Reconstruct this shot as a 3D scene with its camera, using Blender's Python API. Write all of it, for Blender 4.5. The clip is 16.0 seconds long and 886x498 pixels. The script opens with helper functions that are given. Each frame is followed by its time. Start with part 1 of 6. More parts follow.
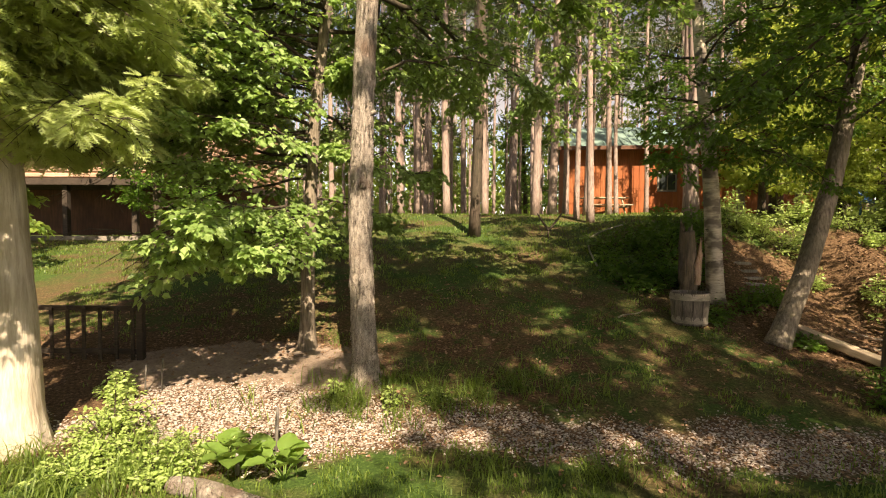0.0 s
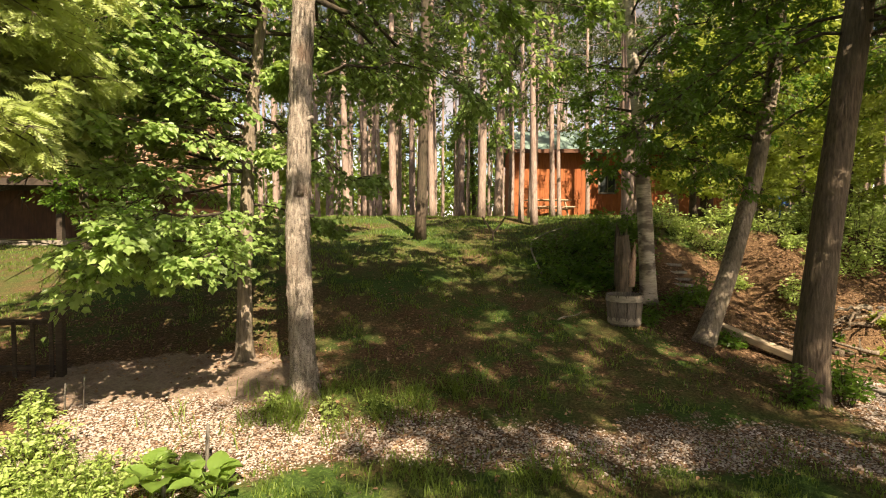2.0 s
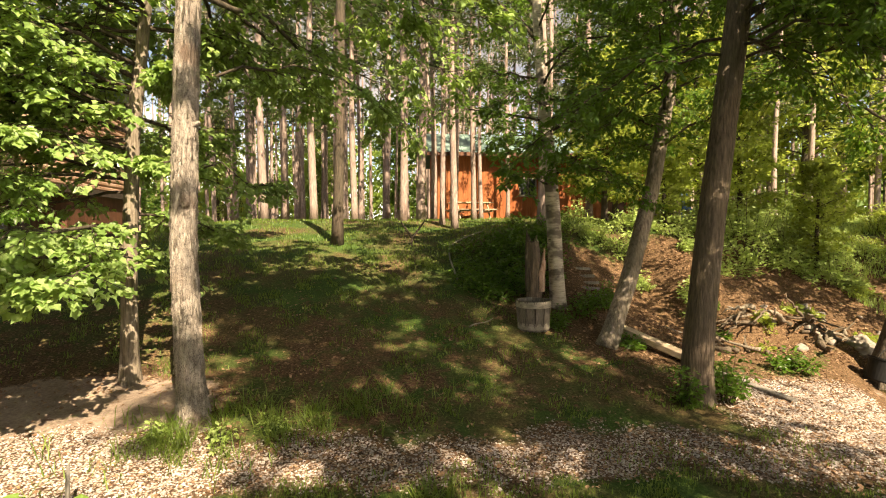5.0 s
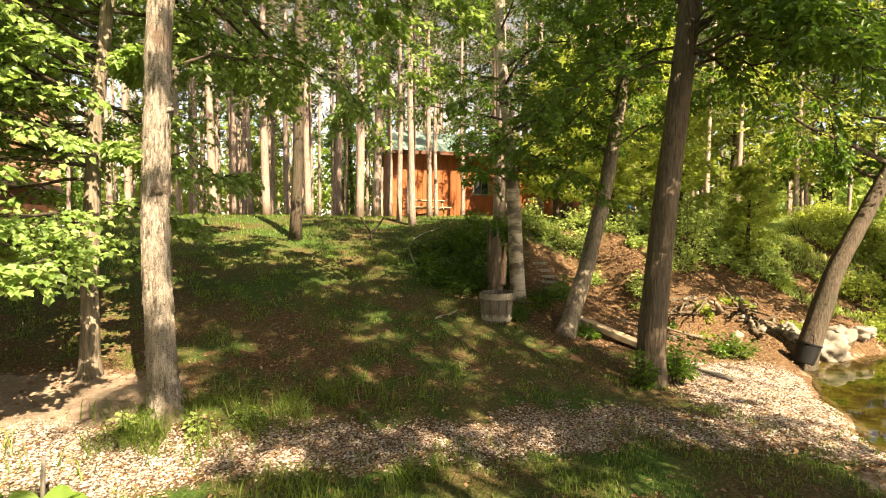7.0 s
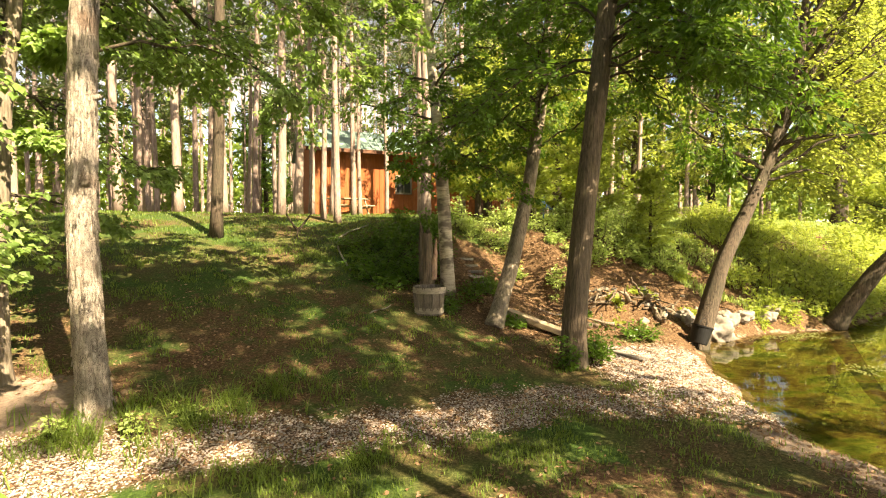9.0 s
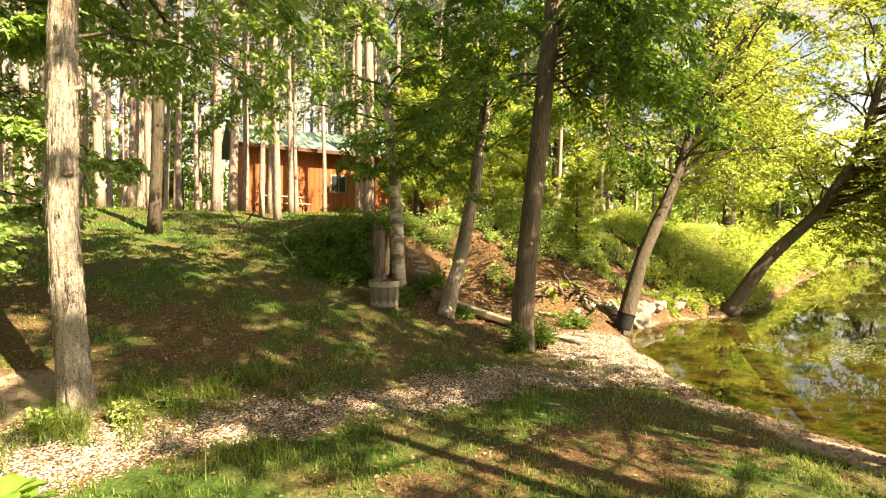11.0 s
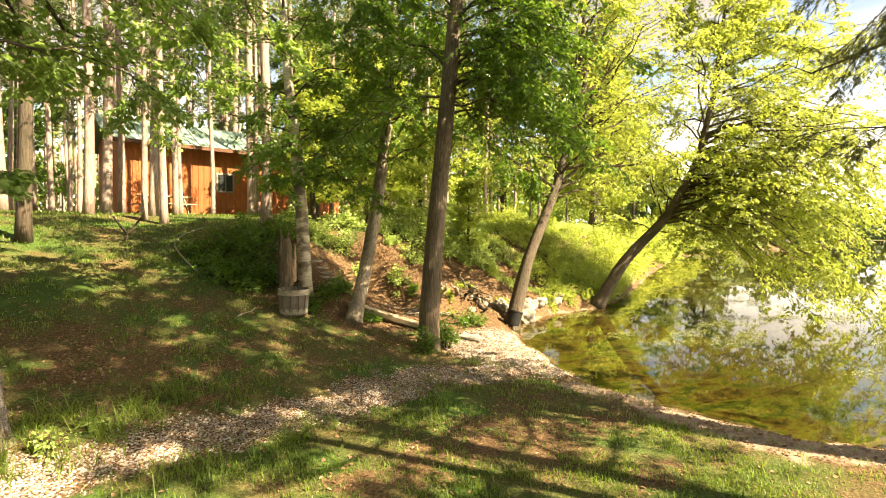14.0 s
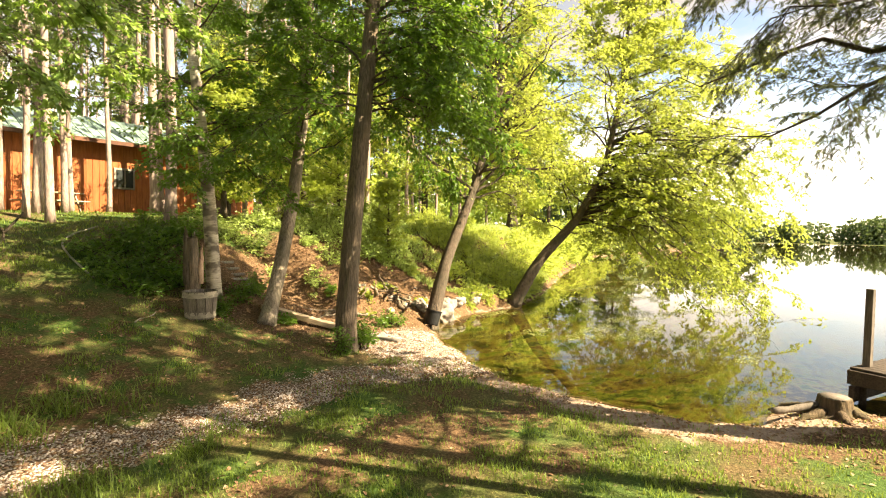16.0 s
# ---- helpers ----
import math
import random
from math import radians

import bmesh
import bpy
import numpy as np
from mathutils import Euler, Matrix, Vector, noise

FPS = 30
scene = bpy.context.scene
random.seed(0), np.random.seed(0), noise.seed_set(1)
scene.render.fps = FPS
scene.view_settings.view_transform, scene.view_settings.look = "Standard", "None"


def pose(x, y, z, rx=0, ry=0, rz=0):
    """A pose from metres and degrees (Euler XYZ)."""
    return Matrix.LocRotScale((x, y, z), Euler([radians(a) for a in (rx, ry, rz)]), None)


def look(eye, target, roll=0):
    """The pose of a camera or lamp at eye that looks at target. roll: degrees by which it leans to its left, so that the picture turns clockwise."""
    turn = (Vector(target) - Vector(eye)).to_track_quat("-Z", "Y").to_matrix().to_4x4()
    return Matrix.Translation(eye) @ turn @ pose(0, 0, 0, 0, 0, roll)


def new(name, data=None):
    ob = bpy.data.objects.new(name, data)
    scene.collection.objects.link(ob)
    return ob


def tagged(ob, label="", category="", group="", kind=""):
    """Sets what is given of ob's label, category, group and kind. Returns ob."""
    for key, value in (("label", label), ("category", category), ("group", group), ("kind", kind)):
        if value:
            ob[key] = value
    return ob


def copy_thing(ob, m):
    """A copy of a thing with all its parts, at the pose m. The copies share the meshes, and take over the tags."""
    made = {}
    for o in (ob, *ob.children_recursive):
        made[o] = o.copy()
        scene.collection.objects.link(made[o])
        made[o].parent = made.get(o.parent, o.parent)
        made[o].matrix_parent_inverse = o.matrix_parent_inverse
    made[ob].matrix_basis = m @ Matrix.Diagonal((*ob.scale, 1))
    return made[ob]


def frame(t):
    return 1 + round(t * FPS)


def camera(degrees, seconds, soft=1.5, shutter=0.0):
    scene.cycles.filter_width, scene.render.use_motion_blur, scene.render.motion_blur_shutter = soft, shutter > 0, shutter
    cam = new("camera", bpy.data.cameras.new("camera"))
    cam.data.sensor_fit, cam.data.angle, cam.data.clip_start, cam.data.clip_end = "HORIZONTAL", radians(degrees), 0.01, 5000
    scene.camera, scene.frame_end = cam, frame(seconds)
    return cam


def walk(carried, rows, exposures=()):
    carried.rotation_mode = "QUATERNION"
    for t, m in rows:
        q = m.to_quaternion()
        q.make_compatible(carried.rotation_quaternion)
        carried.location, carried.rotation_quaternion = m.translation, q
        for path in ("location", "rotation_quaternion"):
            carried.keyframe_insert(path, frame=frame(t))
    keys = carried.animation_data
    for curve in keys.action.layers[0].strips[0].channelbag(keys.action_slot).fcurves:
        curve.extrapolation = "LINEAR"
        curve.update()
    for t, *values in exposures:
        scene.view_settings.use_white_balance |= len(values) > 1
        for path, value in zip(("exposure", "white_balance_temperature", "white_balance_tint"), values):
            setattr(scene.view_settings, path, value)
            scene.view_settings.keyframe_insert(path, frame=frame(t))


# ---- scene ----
cam = camera(81.7, 16.0, soft=1.1)
PATH = [
    (0, (-0.036, -0.007, 1.985), (-0.091, 1.99, 1.909), 0.3),
    (0.5, (-0.026, -0.012, 2.003), (-0.027, 1.987, 1.926), 0.3),
    (1, (0.004, 0.006, 2.033), (0.051, 2.004, 1.957), 0.2),
    (1.5, (0.046, -0.019, 2.065), (0.138, 1.977, 1.986), 0.2),
    (2, (0.104, -0.01, 2.088), (0.24, 1.984, 2.01), 0.1),
    (2.5, (0.189, 0.02, 2.125), (0.37, 2.01, 2.044), 0.1),
    (3, (0.307, 0.089, 2.136), (0.533, 2.075, 2.055), 0.1),
    (3.5, (0.402, 0.137, 2.189), (0.669, 2.117, 2.105), -0.0),
    (4, (0.489, 0.122, 2.245), (0.797, 2.096, 2.161), -0.1),
    (4.5, (0.538, 0.101, 2.25), (0.89, 2.068, 2.167), -0.2),
    (7, (0.11, -0.037, 2.132), (0.707, 1.87, 2.051), 0.3),
    (7.5, (-0.005, -0.075, 2.071), (0.672, 1.805, 1.992), 0.3),
    (8, (-0.102, -0.111, 2.072), (0.661, 1.736, 1.991), 0.3),
    (8.5, (-0.189, -0.135, 2.074), (0.648, 1.68, 1.993), 0.3),
    (9, (-0.288, -0.169, 2.063), (0.612, 1.616, 1.983), 0.3),
    (11.5, (-1.434, -0.376, 1.965), (-0.205, 1.2, 1.894), 0.8),
    (12, (-1.666, -0.393, 2.016), (-0.379, 1.136, 1.944), 0.8),
    (12.5, (-1.822, -0.439, 2.125), (-0.482, 1.043, 2.047), 0.8),
    (13, (-1.943, -0.498, 2.18), (-0.547, 0.933, 2.1), 0.9),
    (13.5, (-1.992, -0.525, 2.238), (-0.543, 0.851, 2.155), 0.8),
    (14, (-1.98, -0.565, 2.301), (-0.481, 0.756, 2.208), 0.7),
    (14.5, (-1.925, -0.549, 2.301), (-0.372, 0.709, 2.21), 0.8),
    (15, (-1.908, -0.529, 2.276), (-0.305, 0.664, 2.189), 0.9),
    (15.5, (-1.9, -0.578, 2.27), (-0.255, 0.557, 2.184), 0.9),
    (16, (-1.911, -0.626, 2.241), (-0.23, 0.455, 2.162), 1.0),
]
walk(cam, [(t, look(eye, target, roll)) for t, eye, target, roll in PATH],
     exposures=[(0.0, 1.4, 7350, 20), (4.5, 1.62, 7450, 18), (7.0, 2.03, 7800, 16), (9.0, 2.24, 7900, 14), (11.5, 2.34, 8150, 12), (14.0, 2.45, 8100, 12), (16.0, 2.44, 7800, 14)])

# ---------------------------------------------------------------- light
SUN_AZ = math.atan2(0.30, -0.95)      # compass angle of the sun, from +y towards +x
SUN_EL = radians(43)
to_sun = Vector((math.sin(SUN_AZ) * math.cos(SUN_EL), math.cos(SUN_AZ) * math.cos(SUN_EL), math.sin(SUN_EL)))
world = bpy.data.worlds.new("sky")
scene.world = world
world.use_nodes = True
sky = world.node_tree.nodes.new("ShaderNodeTexSky")
sky.sky_type, sky.sun_disc, sky.sun_elevation, sky.sun_rotation = "NISHITA", False, SUN_EL, SUN_AZ
sky.dust_density, sky.air_density, sky.ozone_density = 1.2, 1.0, 1.0
wt = world.node_tree
direction = wt.nodes.new("ShaderNodeTexCoord")
flatten = wt.nodes.new("ShaderNodeMapping")
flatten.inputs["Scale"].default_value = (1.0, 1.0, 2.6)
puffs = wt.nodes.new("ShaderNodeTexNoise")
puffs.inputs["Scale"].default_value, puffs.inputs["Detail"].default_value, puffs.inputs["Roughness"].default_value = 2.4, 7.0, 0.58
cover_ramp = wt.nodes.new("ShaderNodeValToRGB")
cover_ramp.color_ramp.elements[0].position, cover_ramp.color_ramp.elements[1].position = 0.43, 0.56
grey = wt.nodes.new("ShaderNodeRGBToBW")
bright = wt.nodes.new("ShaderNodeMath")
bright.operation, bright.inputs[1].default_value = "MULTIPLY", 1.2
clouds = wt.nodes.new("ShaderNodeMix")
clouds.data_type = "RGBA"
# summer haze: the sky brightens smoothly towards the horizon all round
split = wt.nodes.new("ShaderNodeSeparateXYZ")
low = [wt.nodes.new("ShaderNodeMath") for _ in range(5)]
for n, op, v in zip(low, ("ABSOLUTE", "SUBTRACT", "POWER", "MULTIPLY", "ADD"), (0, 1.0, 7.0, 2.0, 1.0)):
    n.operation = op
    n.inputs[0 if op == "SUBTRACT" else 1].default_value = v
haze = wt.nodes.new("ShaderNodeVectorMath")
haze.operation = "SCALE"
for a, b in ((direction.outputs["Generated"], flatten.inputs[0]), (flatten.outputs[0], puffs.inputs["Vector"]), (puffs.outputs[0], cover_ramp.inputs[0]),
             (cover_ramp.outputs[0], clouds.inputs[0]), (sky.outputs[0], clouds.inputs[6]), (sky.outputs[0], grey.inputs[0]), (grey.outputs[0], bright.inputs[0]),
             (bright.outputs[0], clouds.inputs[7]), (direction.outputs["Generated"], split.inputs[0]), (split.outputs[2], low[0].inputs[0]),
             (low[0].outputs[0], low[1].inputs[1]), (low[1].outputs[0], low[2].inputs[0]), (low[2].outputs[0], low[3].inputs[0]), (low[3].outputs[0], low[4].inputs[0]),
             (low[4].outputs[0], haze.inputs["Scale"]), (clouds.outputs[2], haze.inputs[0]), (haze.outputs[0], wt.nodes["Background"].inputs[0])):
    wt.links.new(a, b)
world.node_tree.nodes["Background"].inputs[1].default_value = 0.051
sun = new("sun", bpy.data.lights.new("sun", "SUN"))
sun.data.energy, sun.data.angle, sun.data.color = 5.0, radians(0.45), (1.0, 0.92, 0.70)
sun.matrix_world = look(to_sun * 50, (0, 0, 0))


WATER = -0.38                         # level of the lake


# ---------------------------------------------------------------- materials
def ramp(nt, fac, stops):
    n = nt.nodes.new("ShaderNodeValToRGB")
    while len(n.color_ramp.elements) < len(stops):
        n.color_ramp.elements.new(0.5)
    for e, (p, c) in zip(n.color_ramp.elements, stops):
        e.position, e.color = p, (*c, 1)
    nt.links.new(fac, n.inputs[0])
    return n.outputs[0]


def tex_noise(nt, scale, detail=4.0, rough=0.6, stretch=None, coords="Object"):
    tc = nt.nodes.new("ShaderNodeTexCoord")
    vec = tc.outputs[coords]
    if stretch:
        mp = nt.nodes.new("ShaderNodeMapping")
        mp.inputs["Scale"].default_value = stretch
        nt.links.new(vec, mp.inputs[0])
        vec = mp.outputs[0]
    n = nt.nodes.new("ShaderNodeTexNoise")
    n.inputs["Scale"].default_value, n.inputs["Detail"].default_value, n.inputs["Roughness"].default_value = scale, detail, rough
    nt.links.new(vec, n.inputs["Vector"])
    return n.outputs[0]


def mix(nt, fac, a, b, mode="MIX"):
    n = nt.nodes.new("ShaderNodeMix")
    n.data_type, n.blend_type = "RGBA", mode
    for sock, v in ((n.inputs[0], fac), (n.inputs[6], a), (n.inputs[7], b)):
        if isinstance(v, (int, float)):
            sock.default_value = v
        elif isinstance(v, tuple):
            sock.default_value = (*v, 1)
        else:
            nt.links.new(v, sock)
    return n.outputs[2]


def math_node(nt, op, a, b):
    n = nt.nodes.new("ShaderNodeMath")
    n.operation = op
    for sock, v in zip(n.inputs, (a, b)):
        if isinstance(v, (int, float)):
            sock.default_value = v
        else:
            nt.links.new(v, sock)
    return n.outputs[0]


def material(name):
    m = bpy.data.materials.new(name)
    m.use_nodes = True
    return m, m.node_tree, m.node_tree.nodes["Principled BSDF"]


def bump(nt, bsdf, height, strength, distance):
    b = nt.nodes.new("ShaderNodeBump")
    b.inputs["Strength"].default_value, b.inputs["Distance"].default_value = strength, distance
    nt.links.new(height, b.inputs["Height"])
    nt.links.new(b.outputs[0], bsdf.inputs["Normal"])


def surface(name, dark, light, scale=6.0, stretch=None, rough=0.85, relief=0.02, stain=None, metal=0.0, coords="Object"):
    """Two-tone surface with grain at one scale, stains at a larger one, and relief."""
    m, nt, b = material(name)
    fine = tex_noise(nt, scale, 8, 0.65, stretch, coords)
    mid = tuple((p + q) / 2 for p, q in zip(dark, light))
    col = ramp(nt, fine, [(0.3, dark), (0.5, mid), (0.72, light)])
    big = tex_noise(nt, scale * 0.17, 3, 0.6, None, coords)
    patch = ramp(nt, big, [(0.4, (0, 0, 0)), (0.65, (1, 1, 1))])
    col = mix(nt, math_node(nt, "MULTIPLY", patch, 0.55), col, stain or tuple(v * 0.6 for v in dark))
    nt.links.new(col, b.inputs["Base Color"])
    b.inputs["Roughness"].default_value, b.inputs["Metallic"].default_value = rough, metal
    b.inputs["Specular IOR Level"].default_value = 0.25
    bump(nt, b, fine, 0.9, relief)
    return m


def leaf_material(name, dark, light, through_colour, glow=0.45, rough=0.5):
    """Leaves: a reflecting side and light let through; colour varies from leaf to leaf."""
    m, nt, b = material(name)
    geo = nt.nodes.new("ShaderNodeNewGeometry")
    vary = geo.outputs["Random Per Island"]
    mid = tuple((p + q) / 2 for p, q in zip(dark, light))
    col = ramp(nt, vary, [(0.0, dark), (0.6, mid), (1.0, light)])
    big = tex_noise(nt, 0.9, 2)
    col = mix(nt, math_node(nt, "MULTIPLY", big, 0.3), col, dark)
    nt.links.new(col, b.inputs["Base Color"])
    b.inputs["Roughness"].default_value = rough
    b.inputs["Specular IOR Level"].default_value = 0.4
    tr = nt.nodes.new("ShaderNodeBsdfTranslucent")
    nt.links.new(mix(nt, vary, through_colour, tuple(v * 0.75 for v in through_colour)), tr.inputs[0])
    ms = nt.nodes.new("ShaderNodeMixShader")
    ms.inputs[0].default_value = glow
    nt.links.new(b.outputs[0], ms.inputs[1])
    nt.links.new(tr.outputs[0], ms.inputs[2])
    nt.links.new(ms.outputs[0], nt.nodes["Material Output"].inputs[0])
    return m


def plated_bark(name):
    """Grey-brown bark in long lifting plates with dark fissures, reddish where plates have dropped."""
    m, nt, b = material(name)
    warp = tex_noise(nt, 2.2, 3, 0.6, (1.0, 1.0, 0.6))
    strips = tex_noise(nt, 9, 9, 0.72, (3.2, 3.2, 0.42))
    chips = tex_noise(nt, 16, 6, 0.7, (2.0, 2.0, 0.9))
    fissure = nt.nodes.new("ShaderNodeTexVoronoi")
    fissure.feature = "DISTANCE_TO_EDGE"
    tc, mp = nt.nodes.new("ShaderNodeTexCoord"), nt.nodes.new("ShaderNodeMapping")
    mp.inputs["Scale"].default_value = (26, 26, 3.0)
    nt.links.new(tc.outputs["Object"], mp.inputs[0])
    add = nt.nodes.new("ShaderNodeVectorMath")
    nt.links.new(mp.outputs[0], add.inputs[0])
    scl = nt.nodes.new("ShaderNodeVectorMath")
    scl.operation = "SCALE"
    wn = nt.nodes.new("ShaderNodeTexNoise")
    wn.inputs["Scale"].default_value, wn.inputs["Detail"].default_value = 7.0, 3.0
    nt.links.new(tc.outputs["Object"], wn.inputs["Vector"])
    nt.links.new(wn.outputs[1], scl.inputs[0])
    scl.inputs["Scale"].default_value = 2.4
    nt.links.new(scl.outputs[0], add.inputs[1])
    nt.links.new(add.outputs[0], fissure.inputs["Vector"])
    plate = ramp(nt, strips, [(0.3, (0.24, 0.19, 0.15)), (0.5, (0.44, 0.37, 0.31)), (0.7, (0.64, 0.56, 0.48))])
    raw = ramp(nt, chips, [(0.35, (0.10, 0.06, 0.04)), (0.65, (0.32, 0.21, 0.15))])
    col = mix(nt, ramp(nt, warp, [(0.54, (0, 0, 0)), (0.66, (0.8, 0.8, 0.8))]), plate, raw)
    gap = ramp(nt, fissure.outputs["Distance"], [(0.02, (1, 1, 1)), (0.16, (0, 0, 0))])
    broken = math_node(nt, "MULTIPLY", gap, ramp(nt, chips, [(0.40, (0.15, 0.15, 0.15)), (0.56, (1, 1, 1))]))
    col = mix(nt, math_node(nt, "MULTIPLY", broken, 0.8), col, (0.035, 0.024, 0.018))
    lichen = ramp(nt, tex_noise(nt, 5, 5, 0.7), [(0.60, (0, 0, 0)), (0.72, (0.5, 0.5, 0.5))])
    col = mix(nt, lichen, col, (0.27, 0.28, 0.20))
    nt.links.new(col, b.inputs["Base Color"])
    b.inputs["Roughness"].default_value = 0.9
    b.inputs["Specular IOR Level"].default_value = 0.2
    bump(nt, b, math_node(nt, "SUBTRACT", math_node(nt, "ADD", strips, math_node(nt, "MULTIPLY", chips, 0.4)), math_node(nt, "MULTIPLY", broken, 0.7)), 1.0, 0.02)
    return m


BARK_DARK = surface("dark_bark", (0.022, 0.016, 0.012), (0.15, 0.11, 0.08), 11, (3.5, 3.5, 0.4), relief=0.03, stain=(0.05, 0.05, 0.03))
BARK_LAKE = surface("brown_bark", (0.038, 0.027, 0.019), (0.23, 0.17, 0.12), 11, (3.5, 3.5, 0.4), relief=0.03, stain=(0.09, 0.075, 0.05))
BARK_MID = surface("grey_bark", (0.065, 0.048, 0.036), (0.42, 0.34, 0.26), 10, (3.2, 3.2, 0.35), relief=0.03, stain=(0.09, 0.08, 0.05))
BARK = plated_bark("shaggy_bark")
BARK_PALE = surface("pale_bark", (0.34, 0.28, 0.22), (0.68, 0.60, 0.50), 9, (3, 3, 0.3), relief=0.02, stain=(0.3, 0.22, 0.14))
BARK_PINE = surface("pine_bark", (0.15, 0.10, 0.085), (0.47, 0.37, 0.315), 6, (3, 3, 0.6), relief=0.02, stain=(0.22, 0.15, 0.12))
WOOD_GREY = surface("weathered_wood", (0.14, 0.12, 0.10), (0.40, 0.36, 0.31), 14, (4, 4, 0.4), relief=0.004)
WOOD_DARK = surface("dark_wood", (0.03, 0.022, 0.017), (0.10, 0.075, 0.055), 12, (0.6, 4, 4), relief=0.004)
WOOD_TUB = surface("old_barrel_wood", (0.07, 0.055, 0.045), (0.24, 0.20, 0.165), 14, (4, 4, 0.4), relief=0.005, stain=(0.05, 0.045, 0.035))
WOOD_TORN = surface("torn_wood", (0.26, 0.14, 0.09), (0.60, 0.42, 0.31), 12, (4, 4, 0.4), relief=0.012)
BARK_STUMP = surface("stump_bark", (0.03, 0.02, 0.013), (0.15, 0.10, 0.06), 9, (3, 3, 0.4), relief=0.03, stain=(0.07, 0.07, 0.03))
WOOD_PALE = surface("cut_wood", (0.32, 0.24, 0.16), (0.58, 0.46, 0.33), 12, (0.5, 4, 4), relief=0.004)
SIDING = surface("stained_boards", (0.18, 0.05, 0.016), (0.45, 0.15, 0.05), 5, (3, 3, 0.35), relief=0.004, rough=0.6, stain=(0.28, 0.07, 0.02))
LOGS = surface("tan_logs", (0.34, 0.20, 0.13), (0.66, 0.46, 0.34), 5, (0.35, 3, 3), relief=0.006, rough=0.65, stain=(0.22, 0.09, 0.04))
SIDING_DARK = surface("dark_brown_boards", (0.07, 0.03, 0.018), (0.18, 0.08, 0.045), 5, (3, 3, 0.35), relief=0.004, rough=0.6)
ROOF_GREEN = surface("green_metal_roof", (0.15, 0.23, 0.20), (0.27, 0.36, 0.32), 3, None, rough=0.4, relief=0.001, stain=(0.12, 0.2, 0.17))
ROCK = surface("rock", (0.15, 0.125, 0.10), (0.46, 0.40, 0.34), 5, relief=0.03)
GRAVEL = surface("gravel_stone", (0.30, 0.245, 0.21), (0.68, 0.60, 0.54), 25, relief=0.003)
HOOP = surface("split_hoop_wood", (0.20, 0.17, 0.135), (0.44, 0.38, 0.31), 12, (1, 1, 4), relief=0.003)
HOSE = surface("pale_hose", (0.18, 0.17, 0.12), (0.30, 0.29, 0.22), 5, relief=0.001, rough=0.5)
BUCKET = surface("black_plastic", (0.006, 0.006, 0.006), (0.016, 0.016, 0.016), 8, relief=0.001, rough=0.6)
BLUE = surface("blue_plastic", (0.06, 0.16, 0.42), (0.10, 0.24, 0.55), 5, relief=0.001, rough=0.4)
WHITE = surface("white_paint", (0.60, 0.60, 0.58), (0.80, 0.80, 0.78), 5, relief=0.001, rough=0.5, stain=(0.55, 0.54, 0.5))
LEAF_MAPLE = leaf_material("maple_leaf", (0.12, 0.21, 0.05), (0.42, 0.55, 0.20), (0.40, 0.57, 0.10), 0.40, 0.34)
LEAF_GREEN = leaf_material("green_leaf", (0.038, 0.09, 0.014), (0.135, 0.24, 0.032), (0.235, 0.41, 0.04), 0.38, 0.38)
LEAF_YELLOW = leaf_material("yellow_green_leaf", (0.13, 0.195, 0.032), (0.37, 0.44, 0.09), (0.60, 0.67, 0.12), 0.50, 0.45)
LEAF_CEDAR = leaf_material("cedar_frond", (0.24, 0.31, 0.09), (0.52, 0.60, 0.24), (0.66, 0.74, 0.22), 0.48, 0.45)
LEAF_HEMLOCK = leaf_material("hemlock_needles", (0.035, 0.055, 0.02), (0.11, 0.13, 0.045), (0.20, 0.22, 0.06), 0.35)
LEAF_PINE = leaf_material("pine_needles", (0.045, 0.08, 0.025), (0.12, 0.15, 0.05), (0.20, 0.24, 0.07), 0.3)
LEAF_DRY = leaf_material("dry_leaf", (0.16, 0.085, 0.045), (0.45, 0.29, 0.18), (0.35, 0.2, 0.1), 0.12, 0.8)
LEAF_HERB = leaf_material("herb_leaf", (0.26, 0.37, 0.09), (0.50, 0.60, 0.22), (0.55, 0.66, 0.18), 0.38, 0.45)
LEAF_BURDOCK = leaf_material("burdock_leaf", (0.11, 0.20, 0.04), (0.24, 0.36, 0.08), (0.45, 0.58, 0.10), 0.42, 0.4)
LEAF_PAD = leaf_material("floating_leaf", (0.13, 0.15, 0.045), (0.30, 0.31, 0.11), (0.2, 0.22, 0.06), 0.1, 0.4)
LEAF_FAR = leaf_material("far_leaf", (0.08, 0.15, 0.03), (0.22, 0.3, 0.05), (0.4, 0.48, 0.08))
LEAF_SHORE = leaf_material("far_shore_leaf", (0.05, 0.085, 0.03), (0.12, 0.17, 0.06), (0.14, 0.2, 0.05), 0.25, 0.6)
GRASS = leaf_material("grass_blade", (0.055, 0.105, 0.017), (0.21, 0.28, 0.055), (0.36, 0.46, 0.08), 0.4)


